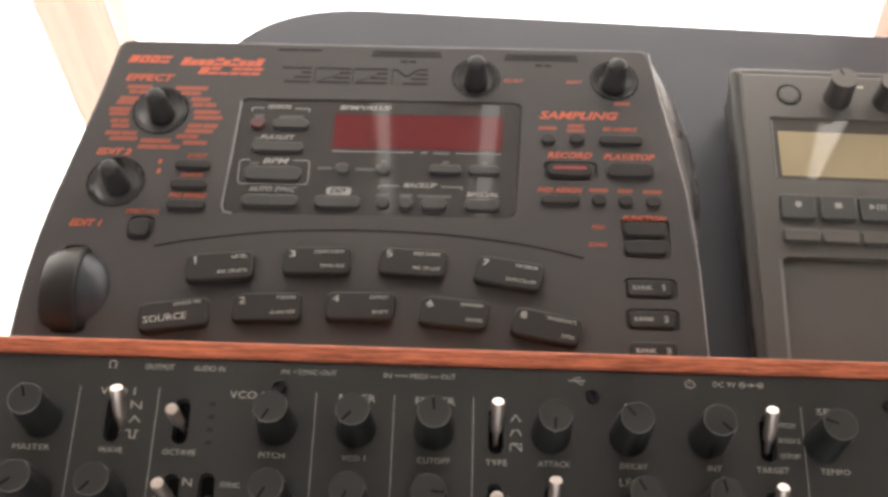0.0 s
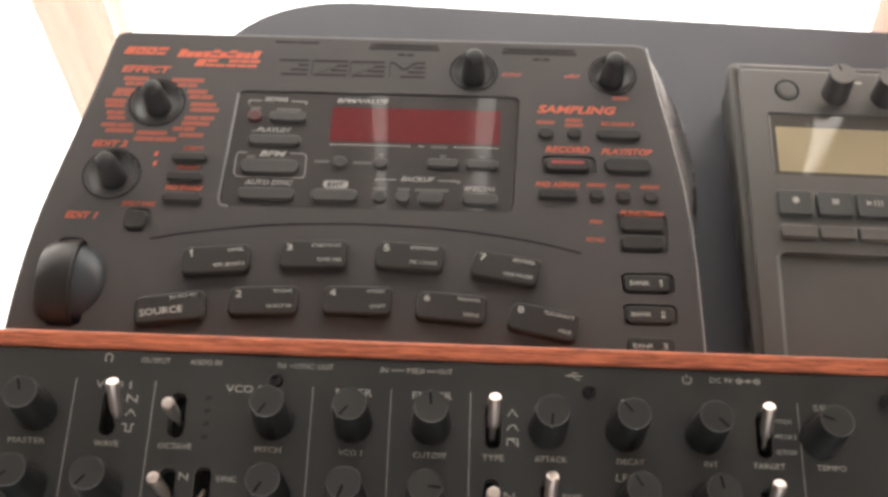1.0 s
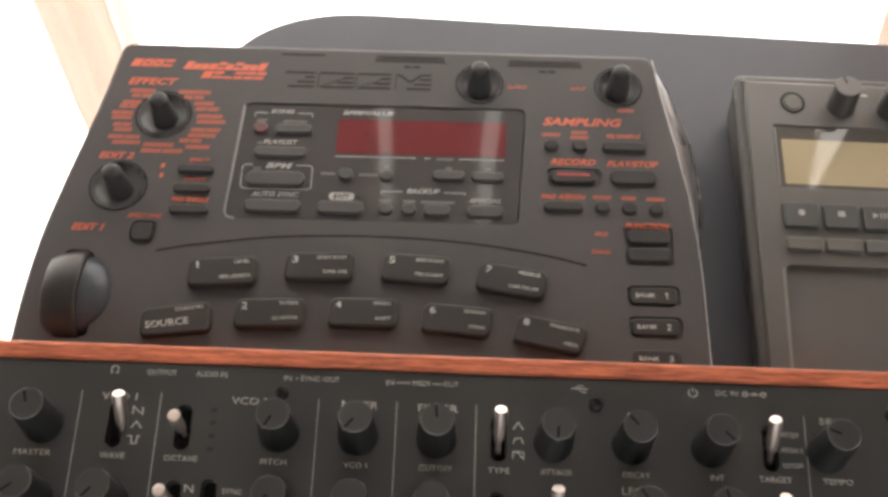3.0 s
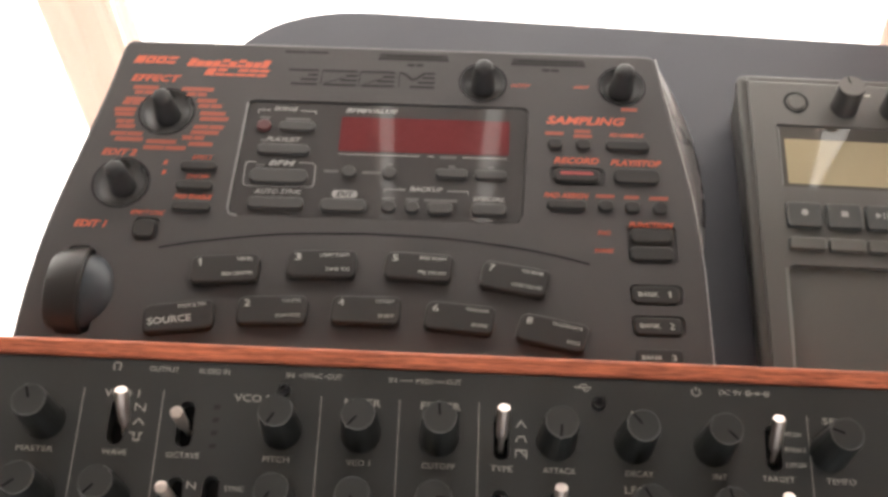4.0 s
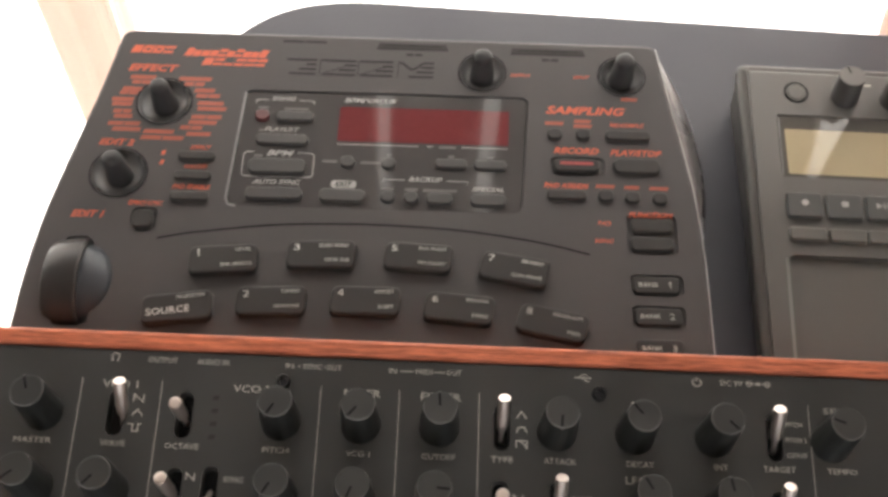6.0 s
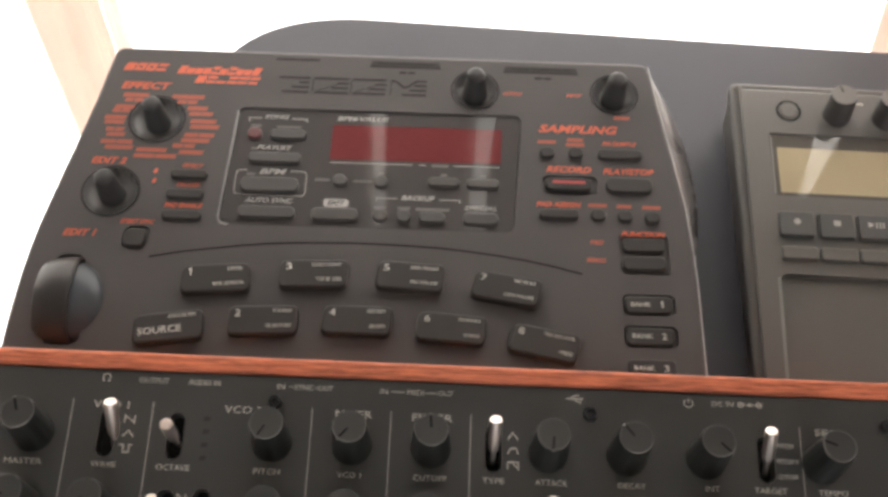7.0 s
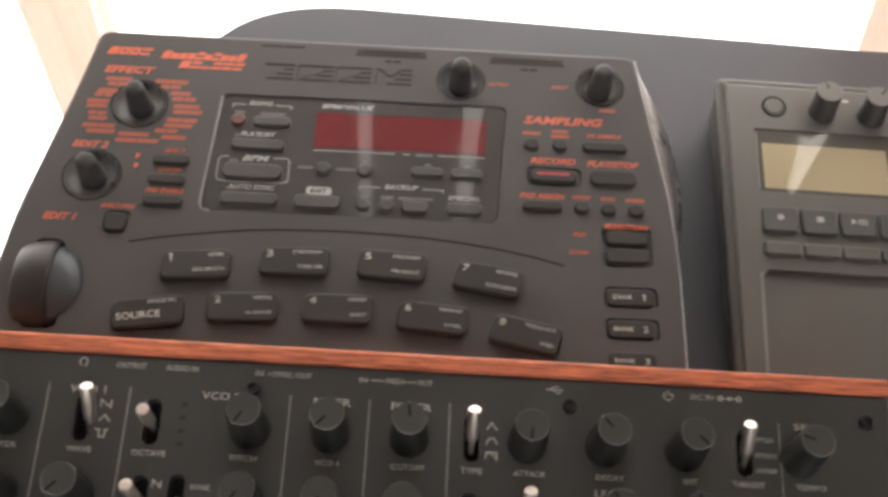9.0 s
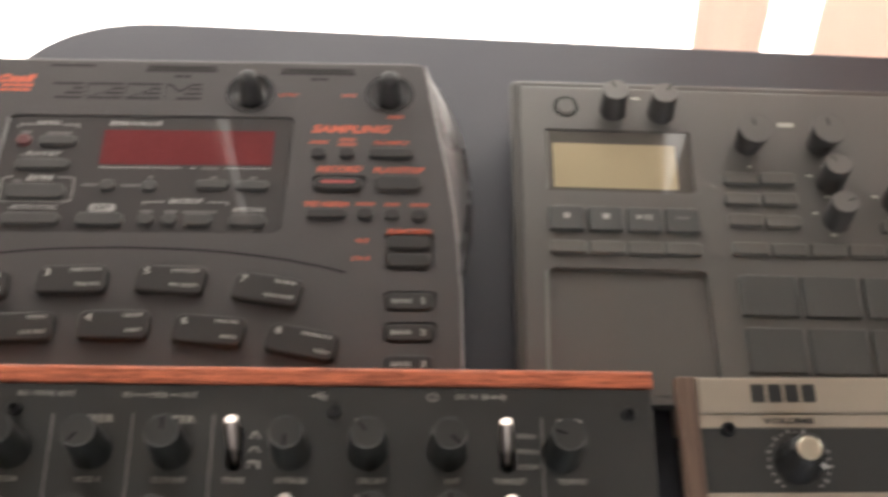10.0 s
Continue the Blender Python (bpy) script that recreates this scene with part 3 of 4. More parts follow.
# raised dark slats carry the engraving's shade in their colour
for cx, rows in SLATS:
    bm = bmesh.new()
    for (x0, x1), yy in zip(rows, (4.5, 1.7, -1.2, -4.1)):
        prism([(x0, yy - 0.55), (x1, yy - 0.55), (x1 + 0.2, yy + 0.55), (x0 + 0.2, yy + 0.55)], 0.02, 0.14, bm=bm)
    if cx > 0:
        strokes([(-9.0, 4.6), (-6.4, 3.9), (-2.6, 0.4), (-0.4, 0.9), (2.4, 3.4), (3.8, 4.4)], 1.1, bm, 0.14)
        strokes([(-9.0, 3.4), (-9.2, -4.4)], 0.4, bm, 0.1)
    elif cx > -40:
        strokes([(-8.8, 4.2), (-9.2, -4.2)], 0.45, bm, 0.1)
        strokes([(6.4, 2.2), (-6.6, -3.2)], 0.4, bm, 0.1)
    part("embossed_mark", bm, ENGRAVED_SHADE, sampler, "dark slats drawn for the shade of an engraving", at=(cx, 66.0, 0))
# dark plates and bars stand in for the shade in the vents
for x, y, ww in ((-50, 81.8, 22), (5, 80.2, 36), (74, 79.4, 38)):
    if ww > 30:
        part("vent_shade", prism(soften([(-ww / 2, -1.6), (ww / 2, -1.6), (ww / 2 - 1, 2.4), (-ww / 2 + 1, 2.4)], 0.5, 2), 0.01, 0.05), FAINT_PRINT_SHADE, sampler, "dark plate drawn for a shallow recess's shade", at=(x, y, 0))
        part("vent_slot_shade", bar(-ww / 2, -1.3, ww / 2, -1.3, 1.0, 0.05, 0.12), ENGRAVED_SHADE, sampler, at=(x, y, 0))
        blurred(x, y + 0.9, ww * 0.8, 1.0, ENGRAVED_SHADE, sampler, z=0.03, words=3, slant=0)
        blurred(x + 1, y - 4.6, ww * 0.22, 1.4, ENGRAVED_SHADE, sampler, words=2, slant=0)
    else:
        blurred(x, y, ww, 1.2, ENGRAVED_SHADE, sampler, words=2, slant=0)
# orange maker's name as plain slanted shapes, solid, slit or hollow
for x0, y0, w, h, tall in ((-125.8, 74.2, 21.5, 4.6, (1, 1.5, 1.5, 1.2)), (-88.6, 73.2, 41.5, 4.8, (1, .72, .74, .78, 1.1, .74, 1.2, .74, .72, 1)), (-84.0, 67.6, 32, 4.4, (1, 1.3, .3, 1.2, 1.2, 1.3))):
    bm = bmesh.new()
    step = w / len(tall)
    for k, f in enumerate(tall):
        hollow = f > 1.4
        slit = 1.05 < f < 1.4
        top = min(f, 1.0) * h
        xa, xb = -w / 2 + step * k, -w / 2 + step * (k + 0.88)
        rows = ((0, 1.0),) if not (slit or hollow) else ((0, 0.34), (0.62, 1.0))
        for lo, hi in rows:
            ya, yb = -h / 2 + top * lo, -h / 2 + top * hi
            prism([(xa + ya * 0.45, ya), (xb + ya * 0.45, ya), (xb + yb * 0.45, yb), (xa + yb * 0.45, yb)], 0.03, 0.12, bm=bm)
        if hollow:
            for p in (xa, xb - step * 0.26):
                ya, yb = -h / 2 + top * 0.34, -h / 2 + top * 0.62
                prism([(p + ya * 0.45, ya), (p + step * 0.26 + ya * 0.45, ya), (p + step * 0.26 + yb * 0.45, yb), (p + yb * 0.45, yb)], 0.03, 0.12, bm=bm)
    part("print_mark", bm, ORANGE, sampler, "orange slanted shapes of the maker's mark", at=(x0, y0, 0))
for words, x, y, w, h in (("EFFECT", -124.4, 62.7, 25, 4.2), ("EDIT 2", -135.8, 18.2, 17, 3.6), ("EDIT 1", -142.8, -21.6, 15.5, 3.6), ("SAMPLING", 92, 44.5, 39.5, 4.6),
                          ("RECORD", 86.6, 21.0, 22, 3.6), ("PLAY/STOP", 115.6, 20.6, 25, 3.5), ("FUNCTION", 120.8, -13.6, 21, 2.8), ("PAD ASSIGN", 81.2, 1.2, 21.5, 2.9),
                          ("RE-SAMPLE", 112, 36.6, 17, 2.2), ("PAD", 98.6, -18.6, 6.2, 2.2), ("SONG", 98, -28.0, 9.0, 2.2), ("OUTPUT", 59.8, 64.8, 10, 1.8),
                          ("INPUT", 90.5, 64.8, 8, 1.8), ("EFFECT", -95, 16.4, 10, 2.2), ("ON/OFF", -96, 5.6, 11, 2.2), ("PAD ENABLE", -96.8, -5.6, 18, 2.6), ("EFFECT SYNC", -117, -15.0, 16, 2.3)):
    lettering(words, x, y, w, h, ORANGE, sampler, slant=0.3, bold=0.03 if h > 2.5 else 0.015)
for x, y, w in ((76.2, 36.6, 9), (90.2, 38.2, 8), (90.2, 35.4, 9), (99.8, 1.4, 9), (112.5, 1.2, 7), (125.5, 1.0, 9), (114, 52.0, 8)):
    blurred(x, y, w, 1.9, ORANGE_FINE, sampler)
for k in range(2):
    blurred(-112.5, 13 - 5.5 * k, 1.6, 2.4, ORANGE, sampler)
# names of the effects, fanned out round their knob
FAN = ((-10, 14.2, 12.5), (-11, 11.2, 9), (-15.6, 7.0, 9.5), (-17.4, 4.6, 8.8), (-20.4, 0.6, 10.6), (-20.9, -2.2, 9.6), (-20.7, -6.4, 8.8), (-20.4, -9.4, 8.8),
       (-20, -13.6, 15.5), (-19, -16.8, 13.5), (16, 13.9, 16), (15.4, 10.8, 9.8), (20.3, 7.1, 9.8), (21.8, 3.9, 11.6), (22.8, -0.5, 12.6), (23.3, -3.7, 14),
       (20.4, -8.6, 14.5), (18.4, -11.8, 13.6), (12.5, -15.0, 10.6), (16, -18.6, 11.6), (-3.2, -17.8, 14.6), (-1.7, -21.3, 20.4))
for k, (dx, dy, w) in enumerate(FAN):
    blurred(-116.3 + dx - 0.17 * dy, 42.6 + dy, w, 2.3, ORANGE_FINE, sampler, words=1 + (k * 3 % 5 > 2), space=0.25)

# pale lettering inside the display window
for words, x, y, w, h in (("SONG", -57.5, 47.0, 12, 2.4), ("PLAYLIST", -57, 28.9, 17, 2.6), ("BPM", -56.5, 15.2, 13, 3.2), ("AUTO SYNC", -57, -0.9, 23, 2.8),
                          ("BPM/VALUE", -14.5, 47.2, 26, 2.6), ("BACKUP", 14, 2.8, 16, 2.6), ("SPECIAL", 44, -1.7, 15.5, 2.4)):
    lettering(words, x, y, w, h, WINDOW_PRINT, sampler, z=W, slant=0.3, bold=0.02)
part("print_badge", prism(rounded(12, 4.2, 1.6, 4), 0.02, 0.10), WINDOW_PRINT, sampler, at=(-25, -1.2, W))
lettering("EXIT", -25, -1.2, 8.5, 2.6, BLACK_PRINT, sampler, z=W + 0.1, slant=0.3, bold=0.03)
fr = soften([(9.0, 6.8), (17, 6.8), (17, -6.8), (-17, -6.8), (-17, 6.8), (-12.0, 6.8)], [0, 2.5, 2.5, 2.5, 2.5, 0], 4)
part("print_frame", strokes(fr, 0.42, None, 0.1), WINDOW_PRINT, sampler, at=(-57.2, 8.8, W))
for x0, y0, x1, y1 in ((-71, 46, -65, 46), (-71, 46, -71, 44), (-50, 46, -42.5, 46), (-42.5, 46, -42.5, 44), (-29.5, 21.4, 10, 21.4), (14, 21.4, 17, 21.4), (31, 21.4, 53, 21.4),
                       (-6, 2.2, 4, 2.2), (-6, 2.2, -6, 0.6), (24, 2.2, 34, 2.2), (34, 2.2, 34, 0.6)):
    part("print_line", bar(x0, y0, x1, y1, 0.45, 0.02, 0.1), WINDOW_PRINT, sampler, at=(0, 0, W))
for x, y, w in ((-67.3, 41.4, 5), (-51, 41, 12), (-32.5, 11.4, 7), (-13, 11.2, 9), (-4, -3, 6), (7.4, -3, 6), (21, -3.2, 16), (24, 21.2, 8), (26, 16, 3), (45, 16, 3), (-67, 13.4, 4), (-67, 28, 2.4), (-67, -1.6, 2.4), (-4, 16, 2.4)):
    blurred(x, y, w, 1.3, DIM_PRINT, sampler, z=W)
for k, (x, y) in enumerate(BANKS):
    lettering("BANK", x - 3.6, y, 9.0, 2.1, WHITE_PRINT, sampler, z=0.8, bold=0.006)
    if k == 0:
        part("lettering", strokes([(-0.7, 0.8), (0.1, 1.4), (0.1, -1.5)], 0.55), WHITE_PRINT, sampler, at=(x + 6.2, y, 0.8))
        continue
    lettering(str(k + 1), x + 6.2, y, 2.1, 3.0, WHITE_PRINT, sampler, z=0.8, bold=0.0)

# ---- synthesizer ----
MO_T, MO_O = 10.0, (-0.1867, 0.2116, 0.7913)
synth = thing("synthesizer", pose(*MO_O, MO_T) @ pose(0, 0, 0, 0, 0, -0.65), "black metal synthesizer panel with a reddish wooden back rail", "synthesizer")
MX0, MX1 = -18.0, 389.0
SLOTS = [(57.3, -34.6), (85.4, -34.6), (215.3, -34.6), (327.0, -34.6), (84.6, -65.8), (98.9, -64.8), (215.0, -65.8), (238.2, -65.8), (327.0, -65.8)]
mo_low = below(MO_O[2], MO_T, 3.0)
slot_holes = [(rounded(6.6, 19.0, 3.2, 5, x, y), 6.0) for x, y in SLOTS]
mo_out = soften([(MX0, -150), (MX1, -150), (MX1, -7.4), (MX0, -7.4)], 1.2, 3)
part("panel_housing", deck(mo_out, mo_low, 0.8, slot_holes), SYNTH_PANEL, synth, smooth=True)
for (x, y) in SLOTS:
    part("slot_liner", prism(rounded(6.0, 18.4, 3.0, 5), -6.4, -5.8), SLOT_BLACK, synth, "dark switch slot", at=(x, y, 0))
rail = bmesh.new()
rail_pts = [(0.0, 0.0), (-0.5, 0.8), (-1.4, 1.15), (-6.4, 1.15), (-7.1, 0.85), (-7.3, 0.2)]
ends = []
for x in (MX0 - 0.4, MX1 + 0.6):
    loop = [rail.verts.new((x / 1000, y / 1000, z / 1000)) for y, z in rail_pts]
    loop += [rail.verts.new((x / 1000, -7.3 / 1000, mo_low(0, -7.3) / 1000)), rail.verts.new((x / 1000, 0.0, mo_low(0, 0.0) / 1000))]
    ends.append(loop)
skin(rail, *ends)
rail.faces.new(ends[0][::-1])
rail.faces.new(ends[1])
part("wooden_rail", rail, REDWOOD, synth, "reddish oiled wooden back rail")
feet(synth, MO_O[2], MO_T, ((0, -20), (370, -20), (0, -135), (370, -135)), KNOB_BLACK)

KNOB_PROFILE = [(8.2, 0.0), (8.2, 1.0), (7.8, 2.0), (7.0, 21.4), (6.7, 22.4)]


def mono_knob(x, y, turn, bright=False):
    kn = part("knob", lathe(KNOB_PROFILE, 48, None, 16, 0.012), KNOB_BLACK, synth, "black synth knob with a flat cap", at=(x + (187 - x) * 0.012, y - 4.6, 0), rz=turn, smooth=True)
    kn.matrix_basis = pose((x + (187 - x) * 0.012) / 1000, (y - 4.8) / 1000, -0.0006, -7, 0, 0) @ pose(0, 0, 0, 0, 0, turn)
    part("cap", lathe([(6.75, 22.2), (6.7, 22.75), (6.5, 22.9), (6.25, 22.8), (6.1, 22.6)], 40), KNOB_CAP, kn, smooth=True)
    part("pointer", bar(0, 1.0, 0, 6.0, 0.95, 22.55, 22.68), SLOT_BLACK, kn)
    part("skirt_mark", bar(0, 6.3, 0, 7.2, 0.8, 22.0, 22.6), LINE_PRINT if bright else DIM_PRINT, kn)


for x, y, turn, bright in ((26.0, -30.5, 20, False), (124.3, -30.8, 150, False), (157.2, -30.8, 140, False), (189.8, -30.8, 5, False), (238.4, -30.6, 175, False),
                           (270.9, -30.6, 40, True), (303.8, -30.6, 225, False), (351.7, -30.8, 70, False), (27.0, -60.8, 130, False), (57.6, -61.2, 140, False),
                           (125.6, -61.4, 150, False), (157.0, -61.6, 160, False), (188.6, -61.6, 265, False), (273.6, -59.8, 30, False), (304.8, -59.6, 10, False)):
    mono_knob(x, y, turn, bright)


def toggle(x, y, lean, side=0.0):
    lever = part("lever", lathe([(1.1, -6.0), (1.2, 0.0), (2.1, 2.5), (2.5, 6.0), (2.6, 17.8), (2.45, 18.5), (1.9, 18.7)], 28), STEEL, synth, "polished steel toggle lever", at=(x, y, 0), smooth=True)
    lever.matrix_basis = pose(x / 1000, (y - 1.5) / 1000, 0, lean, side, 0)


for x, y, lean, side in ((60.6, -34.6, -36, 3), (85.6, -34.6, -6, 0), (215.3, -34.6, -32, 0), (327.0, -34.6, -32, -6),
                         (85.4, -65.8, -12, -6), (98.9, -66.5, 36, 0), (215.0, -65.8, -8, 0), (238.2, -65.8, -34, 0), (327.0, -65.8, -34, 0)):
    toggle(x, y, lean, side)

for x in (41.8, 74.8, 140.3, 172.8, 205.8, 341.8):
    part("separator_line", bar(x, -20.6, x, -98, 0.29, 0.02, 0.08), SEPARATOR_PRINT, synth, "thin cream printed line")


def hexscrew(parent, x, y, z=0.0):
    part("screw", lathe([(2.9, z), (2.9, z + 2.0), (2.6, z + 2.4), (1.6, z + 2.4), (1.5, z + 1.0)], 20), SCREW_BLACK, parent, "black hex socket screw", at=(x, y, 0), smooth=True)


for x in (124.6, 255.3, 378.6):
    hexscrew(synth, x, -19.0)
for words, x, y, w, h in (("OUTPUT", 73.7, -11.7, 12.2, 2.3), ("AUDIO IN", 94.6, -11.8, 13, 2.3), ("IN", 126.5, -12.1, 3.2, 2.2), ("SYNC", 136, -12.1, 8, 2.2), ("OUT", 145, -12.1, 6.2, 2.2),
                          ("IN", 169.5, -12.4, 3.2, 2.2), ("MIDI", 182.6, -12.4, 7, 2.2), ("OUT", 195, -12.3, 6.2, 2.2), ("DC 9V", 310.8, -11.9, 9.5, 2.2),
                          ("MASTER", 25.6, -47.0, 15, 2.3), ("WAVE", 58, -47.2, 10, 2.3), ("OCTAVE", 86.0, -47.4, 13.5, 2.3), ("PITCH", 123.9, -47.5, 10.5, 2.3),
                          ("VCO 1", 157.2, -47.6, 9.5, 2.3), ("CUTOFF", 189.8, -47.6, 13.5, 2.3), ("TYPE", 215.5, -47.6, 8.8, 2.3), ("ATTACK", 239.0, -47.5, 13, 2.3),
                          ("DECAY", 271.6, -47.4, 11.2, 2.3), ("INT", 304.4, -47.3, 5.6, 2.3), ("TARGET", 328, -47.2, 13.2, 2.3), ("TEMPO", 353.4, -47.2, 12, 2.3),
                          ("VCO 1", 57.6, -22.6, 14.5, 3.1), ("VCO 2", 112.0, -22.6, 15.5, 3.1), ("MIXER", 157.5, -22.6, 15, 3.1), ("FILTER", 190, -22.8, 16.5, 3.1),
                          ("SEQ", 353.4, -22.6, 10.5, 3.1), ("LFO", 270.0, -54.0, 9, 3.1), ("SYNC", 108.3, -60.0, 8, 2.1), ("FAST", 247.5, -62.4, 7.5, 2.0),
                          ("PITCH", 335.2, -28.6, 6.8, 1.9), ("PITCH 2", 335.8, -35.0, 8.6, 1.9), ("CUTOFF", 335.6, -41.3, 8.4, 1.9)):
    lettering(words, x, y, w, h, LINE_PRINT, synth, bold=0.0)
for words, pts, wid in (("headphones", [(52.3, -12.6), (52.9, -12.6), (52.4, -11.2), (52.6, -10.0), (53.9, -9.4), (55.2, -10.0), (55.4, -11.2), (54.9, -12.6), (55.5, -12.6)], 0.45),
                        ("saw", [(64, -29.8), (64, -26.8), (68, -29.8), (68, -26.8)], 0.45), ("triangle", [(64, -35.6), (66.2, -33.0), (68.4, -35.6)], 0.45),
                        ("square", [(63, -39), (65, -39), (65, -42), (67.2, -42), (67.2, -39), (68.4, -39)], 0.45),
                        ("saw", [(221.3, -30.4), (223.2, -27.6), (225.4, -30.4)], 0.45), ("hump", [(221.2, -36.4), (222.2, -34.2), (224.4, -34.0), (225.6, -36.4)], 0.45),
                        ("square", [(221.2, -42.6), (221.2, -39.8), (223.2, -40.0), (225.6, -42.6), (225.6, -39.8), (222.0, -39.6)], 0.45),
                        ("saw", [(89.4, -60.8), (89.4, -58.0), (92.6, -60.8), (92.6, -58.0)], 0.45), ("saw", [(220.4, -64.4), (220.4, -61.6), (224, -64.4), (224, -61.6)], 0.45),
                        ("usb", [(245.4, -12.2), (252.4, -12.2)], 0.5), ("usb", [(247, -12.2), (248.6, -10.9), (250.6, -10.9)], 0.4), ("usb", [(248.4, -12.2), (250, -13.6), (251.6, -13.6)], 0.4),
                        ("power", [(297.3, -10.8), (298.2, -11.7), (298.0, -13.0), (296.8, -13.9), (295.3, -13.6), (294.4, -12.4), (294.7, -11.2), (295.3, -10.8)], 0.45), ("power", [(296.3, -9.9), (296.3, -11.8)], 0.45),
                        ("dash", [(130, -12.1), (131.2, -12.1)], 0.4), ("dash", [(140.8, -12.1), (141.6, -12.1)], 0.4), ("dash", [(172.4, -12.4), (178, -12.4)], 0.4), ("dash", [(187, -12.4), (191.2, -12.4)], 0.4),
                        ("tick", [(330.8, -28.6), (331.6, -28.6)], 0.4), ("polarity", [(316.8, -11.9), (326.8, -11.9)], 0.35)):
    part("print_symbol", strokes(pts, wid), LINE_PRINT, synth)
for x in (318.2, 322.0, 325.8):
    r = 0.55 if x == 322.0 else 1.05
    part("print_symbol", strokes(circle(r, 12) + circle(r, 12)[:1], 0.42), LINE_PRINT, synth, at=(x, -11.9, 0))
for k in range(4):
    blurred(97.6, -27 - 5.4 * k, 2.6, 1.9, FAINT_PRINT_SHADE, synth)

# ---- grey groovebox ----
EL_T, EL_O = 7.0, (0.1542, 0.3856, 0.7783)
groove = thing("groovebox", pose(*EL_O, EL_T) @ pose(0, 0, 0, 0, 0, -1.2), "warm grey metal groovebox with touchpad and rubber pads", "groovebox")
el_out = soften([(-1, -178), (300, -178), (300, 0.5), (-1, 0.5)], [2, 2, 5, 5], 5)
DISP = (rounded(75.0, 36.3, 1.5, 4, 53.8, -48.7), 1.5)
TPAD = (soften([(13.8, -174), (93.8, -174), (92.6, -109.5), (15.2, -109.5)], 4.5, 4), 5.5, 0.8)
el_low = below(EL_O[2], EL_T, 3.0)
lower = bmesh.new()
loops = [ring(lower, inset(el_out, d), z) for d, z in ((5.0, el_low), (2.0, -14.0), (0.4, -8.0), (0.0, -5.5), (0.0, -3.4), (0.3, -2.5), (1.1, -1.9), (2.2, -1.7), (5.5, -1.7))]
for lo, hi in zip(loops, loops[1:]):
    skin(lower, lo, hi)
lower.faces.new(loops[0][::-1])
part("housing", lower, GROOVE_SHELL, groove, "warm grey moulded lower shell", smooth=True)
part("top_plate", deck(inset(el_out, 4.6), -3.0, 1.1, [DISP, TPAD], steps=3), GROOVE_GREY, groove, "satin warm grey metal top plate", smooth=True)
feet(groove, EL_O[2], EL_T, ((26, -26), (274, -26), (26, -160), (274, -160)), KNOB_BLACK)
pane = part("display_pane", prism(rounded(74.4, 35.7, 1.3, 4), -1.6, -0.7, 0.15), material("display_bezel_plastic", (0.085, 0.078, 0.070), 0.035, grain=300, bump=0.0, mottle=0.05), groove, "glossy grey display pane", at=(53.8, -48.7, 0))
part("lcd", prism(rounded(63.2, 26.0, 0.6, 3), -0.7, -0.62), LCD_CREAM, pane, "unlit cream liquid crystal display", at=(-2.4, -3.0, 0))
part("pane_bevel", strokes([(-36.4, 16.5), (-36.8, -16.8)], 0.7, None, 0.1), CLEAR_EDGE, pane, "pale edge of the pane", at=(0, 0, -0.7))
part("touchpad", prism(inset(TPAD[0], 1.1), -5.6, -5.2), TOUCH_GREY, groove, "satin grey touchpad")
# bright glint on the recess's left edge, painted as a pale strip
part("touchpad_glint", strokes([(14.4, -111.5), (13.2, -172)], 1.5, None, 0.1), CLEAR_EDGE, groove, "pale strip painted as the glint on the recess edge", at=(0, 0, 0.01))
part("power_button", lathe([(5.2, 0.0), (5.2, 0.4), (4.7, 0.4), (4.6, -0.2), (4.3, 0.5), (3.8, 0.7)], 32), GROOVE_KEY, groove, "round grey power button", at=(27.7, -16.9, 0), smooth=True)
part("button_gap", lathe([(6.4, 0.02), (6.4, 0.1), (5.2, 0.1)], 32), SLOT_BLACK, groove, at=(27.7, -16.9, 0))
part("print_symbol", strokes(circle(1.0, 12) + circle(1.0, 12)[:1], 0.4), DIM_PRINT, groove, at=(27.5, -8.6, 0))
blurred(64.5, -10.6, 4.5, 1.3, LINE_PRINT, groove, slant=0)
blurred(142.5, -24.4, 8.5, 2.6, LINE_PRINT, groove, slant=0)


def el_knob(x, y, turn, r=6.5, cap=None):
    side = [(r + 0.7, 0), (r + 0.7, 0.8), (r + 0.3, 1.6), (r, 16.3), (r - 0.1, 16.5)]
    if r > 8:
        side = [(r * 0.72, 0), (r * 0.74, 1.6), (r * 1.02, 16.2), (r, 16.5)]
    kn = part("knob", lathe(side, 48, None, 18, 0.014), KNOB_CHARCOAL, groove, "black ribbed knob with a grey cap", at=(x, y - 0.8, 0), rz=turn, smooth=True)
    part("cap", lathe([(r - 0.1, 16.4), (r - 0.3, 16.6), (r - 1.2, 16.6)], 32), cap or CAP_GREY, kn, smooth=True)
    if r < 8:
        kn.matrix_basis = pose(x / 1000 + 0.0018, (y - 1.0) / 1000, -0.0006, -6, -4, 0) @ pose(0, 0, 0, 0, 0, turn)
    part("pointer", bar(0, 1.8, 0, 6.0, 0.8, 16.6, 16.66), SLOT_BLACK, kn)


for x, y, turn in ((50.6, -16.9, 15), (75.6, -18.0, -40), (159.2, -57.2, 30), (159.1, -78.8, -70), (191.0, -68.5, 20)):
    el_knob(x, y, turn)
    if y < -40:
        blurred(x - 1, y - 9.6, 3.0, 1.2, LINE_PRINT, groove, slant=0)
        blurred(x - 8.5, y + 2.5, 3.2, 1.2, LINE_PRINT, groove, slant=0)


